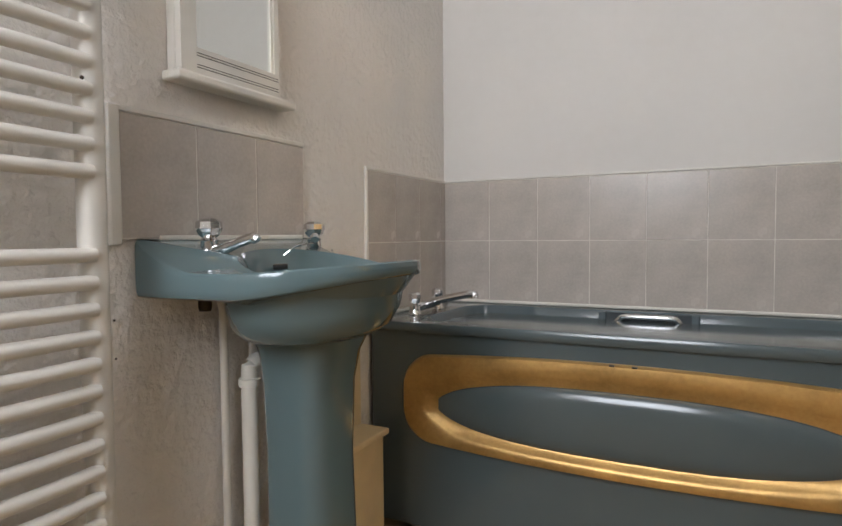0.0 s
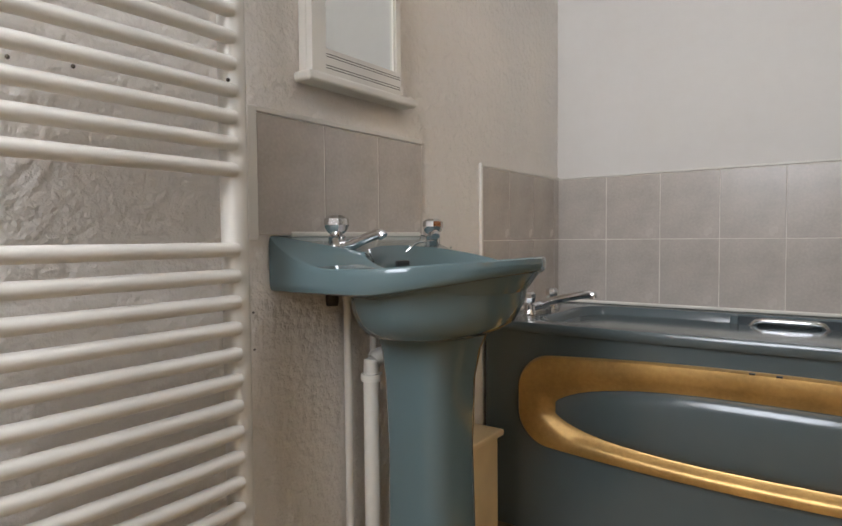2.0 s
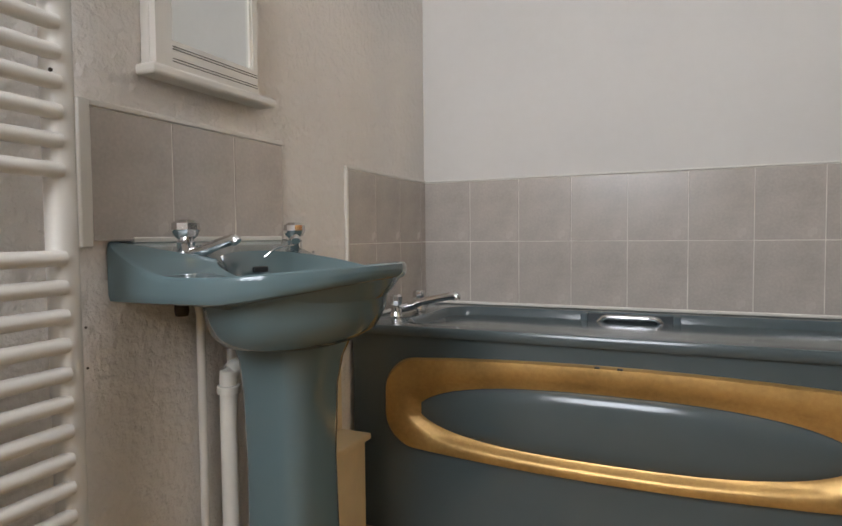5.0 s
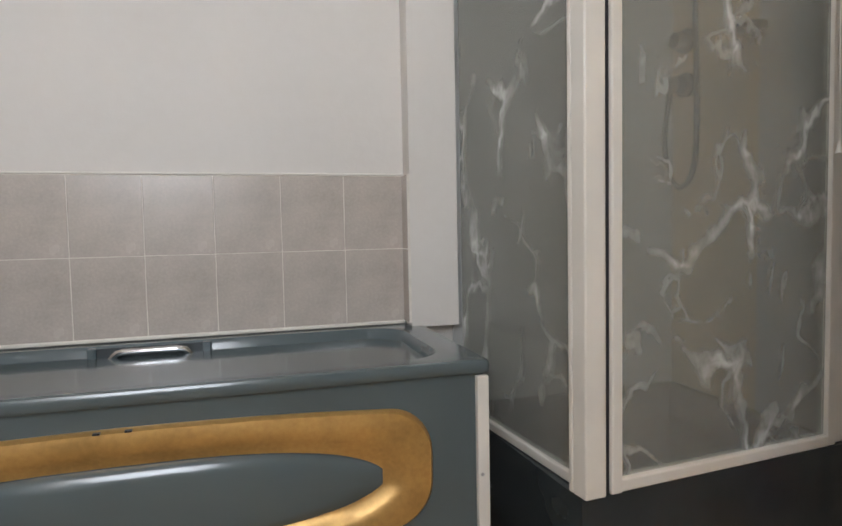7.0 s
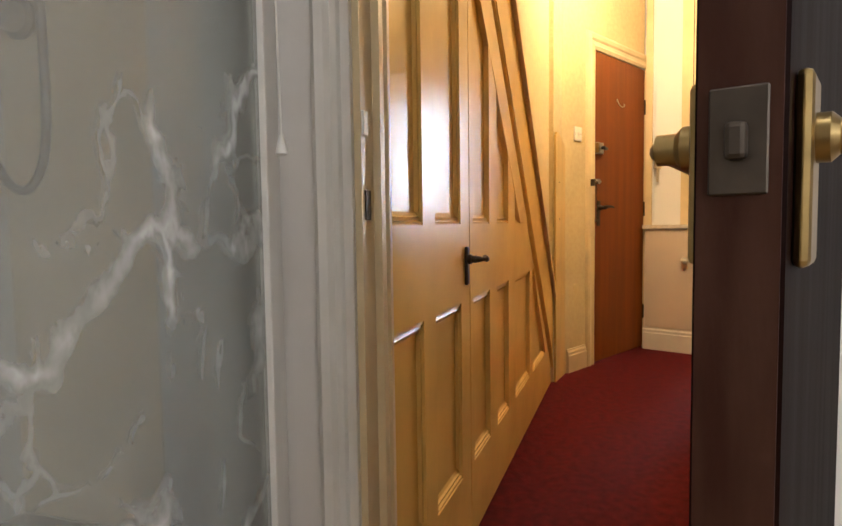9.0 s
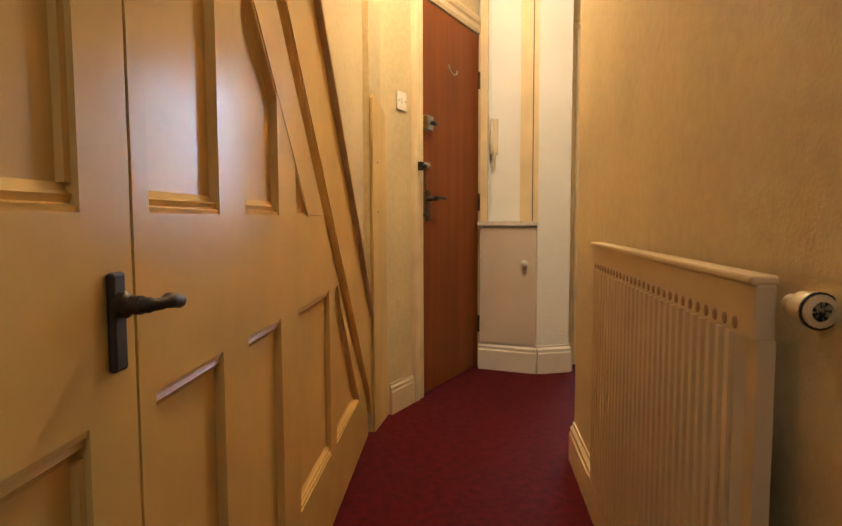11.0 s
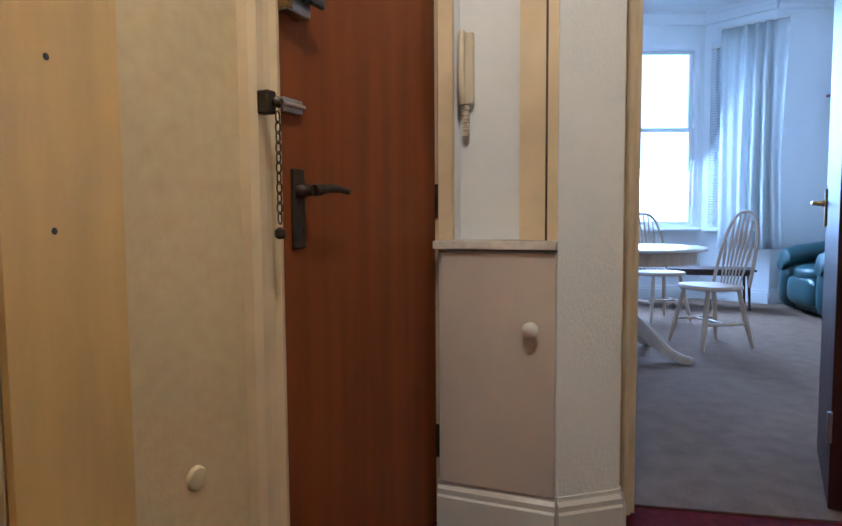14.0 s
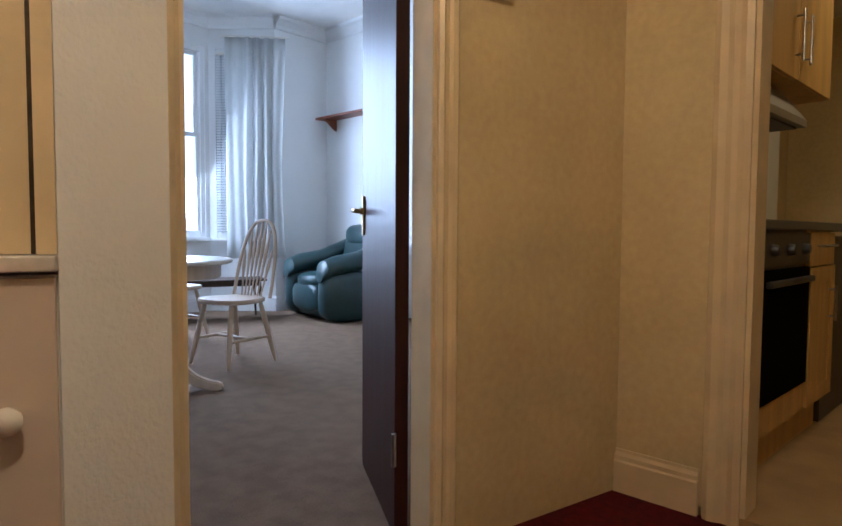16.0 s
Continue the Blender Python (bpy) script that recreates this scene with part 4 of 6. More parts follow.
def moulding(bm, a, b, w=0.028, d=0.012, y=0.0):
    """A moulded bead between two points of the wall face; its width lies to the left of a > b."""
    dx, dz = b[0] - a[0], b[1] - a[1]
    n = math.hypot(dx, dz)
    nx, nz = -dz / n, dx / n
    prof = [(0, 0), (0, d), (w * 0.25, d * 1.1), (w * 0.32, d * 0.55), (w * 0.6, d * 0.8), (w * 0.7, d * 0.3), (w, 0)]
    return loft(bm, [[(p[0] + nx * u, y - v, p[1] + nz * u) for u, v in prof] for p in (a, b)])


def crack(x):
    return 0.923 - 1.03 * (x - 1.585)


def string_low(x):
    return 1.171 - 0.995 * (x - 1.432)


def string_top(x):
    return 1.279 - 0.99 * (x - 1.700)


def panelling():
    t = thing("stair_panelling", PL, "glossy cream painted understair panelling with cupboard door", "panelling")
    bm = prism(bmesh.new(), [(0.0, 0.0), (2.50, 0.0), (2.50, 0.30), (0.62, 2.18), (0.0, 2.60)], 0.002, -0.004)
    part("backing", bm, M["cream_gloss"], t)
    f0, f1 = -0.004, -0.020
    # cupboard door
    d = part("door", prism(bmesh.new(), [(0.002, 0.20), (0.608, 0.20), (0.608, 0.235), (0.002, 0.235)], f0, f1), M["cream_gloss"], t, "cream gloss panelled cupboard door")
    pieces = [(0.002, 0.036, 0.235, 2.0), (0.215, 0.300, 0.235, 0.715), (0.215, 0.300, 0.925, 2.0), (0.520, 0.608, 0.235, 2.0),
              (0.036, 0.215, 0.715, 0.925), (0.300, 0.520, 0.715, 0.925), (0.215, 0.300, 0.715, 0.925), (0.002, 0.608, 0.02, 0.20)]
    for x0, x1, z0, z1 in pieces:
        part("rail" if x1 - x0 > z1 - z0 else "stile", box(bmesh.new(), x0, x1, f1, f0, z0, z1), M["cream_gloss"], d)
    for x0, x1 in ((0.036, 0.215), (0.300, 0.520)):
        for a, b, z in ((x0, x1, 0.925), (x1, x0, 0.715), (x0, x1, 0.235)):
            part("moulding", moulding(bmesh.new(), (a, z), (b, z), y=f0), M["cream_gloss"], d)
        for x, s in ((x0, 1), (x1, -1)):
            for z0, z1 in ((0.953, 1.99), (0.263, 0.687)):
                part("bead", box(bmesh.new(), min(x, x + 0.010 * s), max(x, x + 0.010 * s), f0 - 0.009, f0, z0, z1), M["cream_gloss"], d)
    lever(d, pose(0.567, f1, 0.812), M["bronze"], flip=1, plate=(0.013, 0.052), reach=0.05)
    # fixed frames under the slope
    fr = part("frame", prism(bmesh.new(), [(0.614, 0.02), (2.39, 0.02), (2.39, 0.115), (2.27, 0.235), (0.614, 0.235)], f0, f1), M["cream_gloss"], t, "cream gloss fixed panel frame")
    for x0, x1 in ((0.614, 0.650), (0.862, 0.975), (1.172, 1.305)):
        part("stile", prism(bmesh.new(), [(x0, 0.235), (x1, 0.235), (x1, crack(x1)), (x0, crack(x0))], f0, f1), M["cream_gloss"], fr)
    part("stile", prism(bmesh.new(), [(1.655, 0.235), (1.735, 0.235), (1.735, 0.715), (1.655, 0.715)], f0, f1), M["cream_gloss"], fr)
    for x0, x1 in ((0.650, 0.862), (0.975, 1.172), (1.305, 1.585)):
        part("rail", box(bmesh.new(), x0, x1, f1, f0, 0.715, 0.925), M["cream_gloss"], fr)
    part("rail", prism(bmesh.new(), [(1.585, 0.715), (1.785, 0.715), (1.585, 0.922)], f0, f1), M["cream_gloss"], fr)
    # sloping rail under the string
    part("sloping_rail", prism(bmesh.new(), [(0.614, crack(0.614) - 0.20), (1.42, crack(1.42) - 0.165), (1.60, 0.926), (1.585, 0.935), (0.614, crack(0.614))], f0, f1 - 0.001), M["cream_gloss"], fr)
    part("sloping_rail", prism(bmesh.new(), [(1.79, 0.715), (1.80, 0.66), (2.17, 0.235), (2.27, 0.235), (1.83, 0.67)], f0, f1 - 0.001), M["cream_gloss"], fr)
    for x0, x1 in ((0.650, 0.862), (0.975, 1.172), (1.305, 1.42)):
        part("moulding", moulding(bmesh.new(), (x0, 0.925), (x1, 0.925), y=f0), M["cream_gloss"], fr)
    for x0, x1 in ((0.650, 0.862), (0.975, 1.172), (1.305, 1.655), (1.735, 1.785)):
        part("moulding", moulding(bmesh.new(), (x1, 0.715), (x0, 0.715), y=f0), M["cream_gloss"], fr)
    for x0, x1 in ((0.650, 0.862), (0.975, 1.172), (1.305, 1.655), (1.735, 2.16)):
        part("moulding", moulding(bmesh.new(), (x0, 0.235), (x1, 0.235), y=f0), M["cream_gloss"], fr)
    for a, b in (((1.80, 0.69), (2.14, 0.265)), ((0.98, crack(0.98) - 0.19), (1.172, crack(1.172) - 0.185)), ((1.305, crack(1.305) - 0.175), (1.42, crack(1.42) - 0.165))):
        part("sloping_moulding", moulding(bmesh.new(), b, a, 0.034, 0.016, y=f0), M["cream_gloss"], fr)
    # string board and its capping moulding
    st = part("string", prism(bmesh.new(), [(0.0, string_low(0.0) - 0.02), (2.44, string_low(2.44)), (2.50, 0.05), (2.50, string_top(2.50)), (0.0, string_top(0.0))], f0 - 0.001, -0.0225), M["cream_gloss"], t, "cream gloss sloping stair string")
    bm = bmesh.new()
    moulding(bm, (0.0, string_top(0.0) - 0.012), (2.475, string_top(2.475) - 0.012), 0.050, 0.013, y=-0.022)
    moulding(bm, (0.0, string_top(0.0) - 0.016), (2.475, string_top(2.475) - 0.016), 0.020, 0.019, y=-0.022)
    part("capping", bm, M["trim_worn"], st, "worn wooden capping moulding")
    bm = bmesh.new()
    moulding(bm, (0.2, string_low(0.2) + 0.004), (2.42, string_low(2.42) + 0.004), 0.008, 0.004, y=-0.022)
    part("groove_bead", bm, M["cream_gloss"], st)
    return t


M["trim_worn"] = material("worn_brown_cream_moulding", (0.64, 0.48, 0.27), 0.35, vary=0.3, scale=9, second=(0.50, 0.35, 0.19), bump=0.1, bump_scale=40)
panelling()
architrave_post = thing("corner_batten", along(L1, (5.075, -0.905)), "cream painted corner post at the stair foot", "batten", kind="structure")
part("post", B(-0.09, -0.02, -0.016, 0.02, 0, 0.47, bevel=0.006), M["batten"], architrave_post)

# ---------------------------------------------------------------- entrance wall
EN = along(D0, D1)
BA = along((4.950, -0.877), (5.168, -0.918))
flat("wall_facet", [(4.950, -0.873), (5.175, -0.915), (5.20, -0.80), (4.95, -0.80)], 0, H + 0.2, M["wall_hall"], "cream woodchip facet beside the stair foot", "wall")
t = thing("wall_batten", BA, "old yellow painted batten with pointed top", "batten", kind="structure")
part("board", prism(bmesh.new(), [(0.0, 0.0), (0.212, 0.0), (0.212, 1.378), (0.062, 1.440), (0.022, 1.440), (0.010, 1.425), (0.0, 1.42)], 0.0, -0.010), M["batten"], t)
for z in (0.945, 1.157):
    part("hole", turned([(0.0045, -0.0095), (0.0045, -0.0108), (0.002, -0.011)], 10, "y"), M["black"], t, "small dark screw hole").matrix_local = pose(0.078, 0, z)

t = thing("light_switch", EN @ pose(0.258, 0, 1.466), "white plastic single light switch", "light switch")
part("plate", B(-0.043, 0.043, -0.009, 0, -0.043, 0.043, bevel=0.003), M["plastic_white"], t)
part("rocker", B(-0.008, 0.008, -0.014, -0.008, -0.013, 0.013, bevel=0.002), M["plastic_white"], t, "white rocker")
for x in (-0.03, 0.03):
    part("screw", turned([(0.0035, 0), (0.0035, -0.001), (0.001, -0.0015)], 8, "y"), M["bronze"], t).matrix_local = pose(x, -0.009, 0)
t = thing("plaster_patch", EN @ pose(0.233, 0, 0.523), "small raised cream blob on the wall", "wall mark", kind="structure")
part("blob", turned([(0.022, 0), (0.018, -0.006), (0.004, -0.009)], 12, "y"), M["wall_hall"], t, smooth=True)

ED0, EDW, EDH = 0.462, 0.736, 2.015
architrave("door_frame_entrance", EN @ pose(ED0, 0, 0), EDW, EDH, M["cream_trim"], "cream moulded entrance door surround", 1.45)
t = thing("entrance_door", EN @ pose(ED0 + 0.004, -0.006, 0), "red-brown flush veneered entrance door, closed", "door")
part("leaf", B(0.0, EDW - 0.008, 0, 0.044, 0.008, EDH - 0.006, bevel=0.002, seg=1), M["door_red"], t)
o = part("rim_lock", B(-0.004, 0.072, -0.028, 0, 1.362, 1.432, bevel=0.004), M["steel"], t, "grey steel rim lock")
part("lock_face", B(-0.006, 0.012, -0.030, -0.002, 1.366, 1.428, bevel=0.002), M["brass"], o, "brass lock edge")
part("knob", turned([(0.010, 0), (0.010, -0.018), (0.008, -0.024)], 14, "y"), M["black"], o, smooth=True).matrix_local = pose(0.045, -0.028, 1.399)
part("turn_lever", B(0.052, 0.098, -0.046, -0.034, 1.386, 1.406, bevel=0.005), M["black"], o, "black lock snib")
o = part("handle_plate", B(0.028, 0.066, -0.009, 0, 0.900, 1.062, bevel=0.003), M["bronze"], t, "tarnished bronze handle plate")
part("boss", turned([(0.016, 0), (0.016, -0.012), (0.011, -0.018), (0.011, -0.035)], 16, "y"), M["bronze"], o, smooth=True).matrix_local = pose(0.047, -0.009, 1.018)
part("lever", tube(smooth_path([(0.047, -0.046, 1.018), (0.075, -0.052, 1.022), (0.12, -0.052, 1.024), (0.165, -0.050, 1.020)], 4), [0.012] * 4 + [0.0085] * 5 + [0.007] * 4, 10), M["bronze"], o, smooth=True)
part("keyhole", B(0.044, 0.050, -0.0096, -0.0085, 0.925, 0.948), M["black"], o)
o = part("bolt", B(-0.002, 0.062, -0.010, 0, 1.172, 1.200, bevel=0.002), M["steel"], t, "small steel slide bolt")
part("rod", tube([(-0.006, -0.013, 1.186), (0.062, -0.013, 1.186)], 0.005, 8), M["steel"], o, smooth=True)
hk = part("coat_hook", tube(smooth_path([(0.30, -0.006, 1.735), (0.305, -0.016, 1.705), (0.320, -0.030, 1.69), (0.338, -0.034, 1.70), (0.342, -0.032, 1.715)], 5), 0.004, 8), M["chrome"], t, "chrome coat hook", True)
part("hook_base", turned([(0.012, 0), (0.011, -0.006), (0.004, -0.009)], 12, "y"), M["chrome"], hk, smooth=True).matrix_local = pose(0.30, 0, 1.735)
for z in (0.265, 1.015, 1.745):
    o = part("hinge", B(EDW - 0.012, EDW + 0.006, -0.006, 0.004, z - 0.052, z + 0.052, bevel=0.001, seg=1), M["bronze"], t, "dark steel butt hinge")
    part("knuckle", tube([(EDW - 0.002, -0.008, z - 0.052), (EDW - 0.002, -0.008, z + 0.052)], 0.006, 8), M["bronze"], o, smooth=True)


def door_chain():
    t = thing("door_chain", EN @ pose(0.392, -0.040, 1.172), "dark steel door chain hanging from the frame", "chain")
    part("bracket", B(-0.012, 0.012, -0.010, 0.018, -0.02, 0.022, bevel=0.003), M["bronze"], t)
    part("catch", turned([(0.006, 0), (0.011, -0.010), (0.006, -0.018)], 10, "y"), M["bronze"], t, smooth=True).matrix_local = pose(0.004, -0.01, 0.0)
    for i in range(11):
        ring = [(0.0055 * math.cos(a), 0, 0.0115 * math.sin(a)) for a in [2 * math.pi * k / 12 for k in range(13)]]
        o = part("link", tube(ring, 0.0016, 6), M["bronze"], t)
        o.matrix_local = pose(0.012, -0.012, -0.025 - 0.0185 * i, 0, 0, 90 * (i % 2))
    part("end_knob", turned([(0.003, 0.008), (0.010, 0.003), (0.011, -0.008), (0.006, -0.014)], 12), M["bronze"], t, smooth=True).matrix_local = pose(0.012, -0.012, -0.235)


door_chain()
skirting("baseboard_entrance", (D0[0] + 0.135 * 0.888, D0[1] - 0.135 * 0.46), (D0[0] + 0.357 * 0.888, D0[1] - 0.357 * 0.46), M["cream_trim"], 0.145)

# ---------------------------------------------------------------- meter cupboard and recess
CU = along(C0, C1)
t = thing("meter_cupboard", CU, "cream painted low meter cupboard with round knob", "cupboard")
part("carcass", B(0.0, 0.350, 0.004, 0.10, 0.0, 0.866), M["white_gloss"], t)
d = part("door", B(0.012, 0.348, -0.012, 0.004, 0.165, 0.862, bevel=0.002), M["cupboard"], t, "plain cream cupboard door")
part("knob", turned([(0.008, 0), (0.009, -0.012), (0.020, -0.022), (0.022, -0.034), (0.014, -0.042), (0.003, -0.044)], 18, "y"), M["plastic_white"], d, "round cream knob", True).matrix_local = pose(0.285, -0.012, 0.652)
part("ledge", B(-0.008, 0.352, -0.030, 0.14, 0.872, 0.897, bevel=0.003), M["ledge"], t, "stained white ledge board")
part("plinth", B(0.0, 0.350, -0.006, 0.004, 0.0, 0.165), M["white_gloss"], t, "white plinth")
t = thing("recess_trim", CU, "cream painted recess surround above the cupboard", "trim", kind="structure")
part("board", B(0.0, 0.045, 0.002, 0.022, 0.898, H + 0.2), M["cream_trim"], t)
part("board", B(0.322, 0.350, 0.002, 0.016, 0.898, H + 0.2), M["cream_trim"], t)
# solid dark strip, paints the shade between the boards
part("gap", B(0.314, 0.322, 0.012, 0.02, 0.898, H + 0.2), M["bronze"], t, "dark strip that paints the shade of the gap beside the board")
part("back_board", B(0.045, 0.24, 0.075, 0.09, 0.898, H + 0.2), M["wall_white"], t, "white recess back")
part("back_board", prism(bmesh.new(), [(0.24, 0.898), (0.318, 0.898), (0.318, H + 0.2), (0.24, H + 0.2)], 0.075, 0.02), M["cream_trim"], t)
skirting("baseboard_cupboard", (C0[0] + 0.004, C0[1]), C1, M["white_gloss"], 0.165, 0.022, "white moulded skirting board")
skirting("baseboard_column", C1, C2, M["white_gloss"], 0.165, 0.022, "white moulded skirting board")
skirting("baseboard_return", C2, (6.166, -1.970), M["white_gloss"], 0.165, 0.022, "white moulded skirting board")
t = thing("entry_phone", CU @ pose(0.067, 0.073, 1.40), "yellowed plastic door entry handset on the recess wall", "entry phone")
part("base", B(-0.022, 0.026, -0.024, 0, -0.10, 0.11, bevel=0.005), M["plastic_cream"], t)
part("handset", tube(smooth_path([(-0.004, -0.034, 0.105), (0.0, -0.052, 0.07), (0.0, -0.054, 0.0), (0.0, -0.048, -0.07), (-0.004, -0.034, -0.095)], 5), 0.011, 12), M["plastic_cream"], t, "curved yellowed handset", True)
coil = [(0.004 + 0.009 * math.cos(i * 0.9), -0.02 + 0.009 * math.sin(i * 0.9), -0.10 - 0.0011 * i) for i in range(84)]
part("cord", tube(coil, 0.0028, 6), M["plastic_cream"], t, "coiled yellowed cord", True)

# ---------------------------------------------------------------- hall radiator
RA = along((4.085, -1.564), (3.109, -1.483))


def hall_radiator():
    t = thing("hall_radiator", RA, "cream painted ribbed panel radiator on the wall", "radiator")
    n = length((4.085, -1.564), (3.109, -1.483))
    z0, z1 = 0.17, 0.852
    pts = []
    k = 29
    for i in range(k):
        x = 0.035 + (n - 0.07) * i / k
        w = (n - 0.07) / k
        pts += [(x + w * 0.22, 0.002), (x + w * 0.38, 0.018), (x + w * 0.62, 0.018), (x + w * 0.78, 0.002)]
    pts = [(0.0, 0.010), (0.03, 0.012)] + pts + [(n - 0.032, 0.012), (n, 0.010)]
    bm = bmesh.new()
    back = [(x, 0.030) for x, _ in pts]
    loft(bm, [[(x, y, z) for x, y in pts + back[::-1]] for z in (z0 + 0.02, z1 - 0.075)])
    box(bm, 0, n, 0.004, 0.03, z0, z0 + 0.022)
    box(bm, 0, n, 0.006, 0.03, z1 - 0.077, z1 - 0.01, bevel=0.004)
    part("panel", bm, M["cream_rad"], t, "cream ribbed radiator panel")
    part("top_edge", B(0, n, 0.0, 0.032, z1 - 0.012, z1, bevel=0.004), M["cream_rad"], t)
    r = 0.0055
    rings = [[(r * f * math.cos(a), 0.0062 - d, 1.5 * r * f * math.sin(a)) for a in [2 * math.pi * j / 12 for j in range(12)]] for f, d in ((1.0, 0.0), (0.9, 0.003), (0.4, 0.004))]
    dim = part("dimple", loft(bmesh.new(), rings), M["rad_dimple"], t, smooth=True)
    for i in range(k):
        o = dim if i == 0 else new("dimple", dim.data)
        o.parent = t
        o.matrix_local = pose(0.035 + (n - 0.07) * (i + 0.5) / k, 0, z1 - 0.062)
    part("rear_panel", B(0.0, n, 0.062, 0.074, z0, z1 - 0.012, bevel=0.003), M["cream_rad"], t)
    o = part("valve", tube([(n, 0.045, z1 - 0.032), (n + 0.022, 0.045, z1 - 0.032)], 0.012, 12), M["cream_rad"], t, "painted thermostatic valve", True)
    part("valve_head", turned([(0.016, 0.0), (0.018, 0.005), (0.020, 0.032), (0.017, 0.041), (0.011, 0.043), (0.011, 0.038), (0.004, 0.038)], 20, "x"), M["cream_rad"], o, smooth=True).matrix_local = pose(n + 0.02, 0.045, z1 - 0.032)
    part("valve_ring", turned([(0.0203, 0.0), (0.0203, 0.003), (0.016, 0.004)], 20, "x"), M["black"], o, smooth=True).matrix_local = pose(n + 0.054, 0.045, z1 - 0.032)
    for x in (0.15, n - 0.15):
        part("bracket", B(x - 0.012, x + 0.012, 0.07, 0.098, z0 + 0.05, z1 - 0.08), M["cream_rad"], t)


M["cream_rad"] = material("cream_radiator_enamel", (0.72, 0.57, 0.33), 0.32, vary=0.08, scale=4, coat=0.2)
# the dimples are browner than the panel round them
M["rad_dimple"] = material("brown_cream_enamel", (0.46, 0.29, 0.15), 0.45, vary=0.3, scale=14)
hall_radiator()
RW = along(R1, R0)
skirting("baseboard_radiator", R1, R0, M["cream_trim"], 0.145, 0.02)
t = thing("wall_crack", RW @ pose(length(R0, R1) - 0.545, 0, 0.775), "torn wallpaper seam with a dark crack", "wall crack", kind="structure")
part("seam", prism(bmesh.new(), [(0.0, 0.0), (0.012, 0.004), (0.005, 0.02), (0.006, 0.08), (0.002, 0.13), (0.0, 0.06)], 0.0, -0.0015), M["black"], t)

# ---------------------------------------------------------------- sitting room doorway
JR = along(J0, A1)
architrave("door_frame_room", JR @ pose(0.090, 0, 0), 0.685, 2.02, M["cream_trim"], "cream moulded sitting room door surround", 1.0)
t = thing("door_lining_room", JR @ pose(0.085, 0, 0), "cream painted door lining", "door frame", kind="structure")
part("lining", B(0.0, 0.018, 0.001, 0.103, 0, 2.03), M["cream_trim"], t)
part("lining", B(0.677, 0.695, 0.001, 0.103, 0, 2.03), M["cream_trim"], t)
part("lining", B(0.018, 0.677, 0.001, 0.103, 2.012, 2.03), M["cream_trim"], t)
HD, FD = (6.118, -2.738), (6.626, -3.053)
t = plain_door("sitting_room_door", along(HD, FD), 0.598, 2.0, M["door_gloss"], M["door_edge"], "dark varnished sitting room door standing open", 0.042)
lever(t, pose(0.55, 0.042, 0.996, 0, 0, 180), M["brass"], flip=1, plate=(0.016, 0.075))
lever(t, pose(0.55, 0.0, 0.996), M["brass"], flip=-1, plate=(0.016, 0.075))
for z in (0.28, 1.75):
    part("hinge", tube([(-0.004, 0.046, z - 0.05), (-0.004, 0.046, z + 0.05)], 0.008, 8), M["steel"], t, smooth=True)
t = thing("door_chime", JR @ pose(0.985, 0, 1.70), "white plastic wall box", "chime box")
part("case", B(-0.055, 0.055, -0.032, 0, -0.07, 0.07, bevel=0.008), M["plastic_white"], t)
skirting("baseboard_kitchen_wall", A1, (5.53, -3.52), M["cream_trim"], 0.155, 0.02)
architrave("door_frame_kitchen", along(A1, (4.656, -3.52)) @ pose(0.415, 0, 0), 0.70, 2.02, M["cream_trim"], "cream moulded kitchen door surround", 1.65)
t = thing("door_lining_kitchen", along(A1, (4.656, -3.52)) @ pose(0.415, 0, 0), "cream painted door lining", "door frame", kind="structure")
part("lining", B(0.0, 0.016, 0.001, 0.123, 0, 2.03), M["cream_trim"], t)
part("lining", B(0.684, 0.70, 0.001, 0.123, 0, 2.03), M["cream_trim"], t)

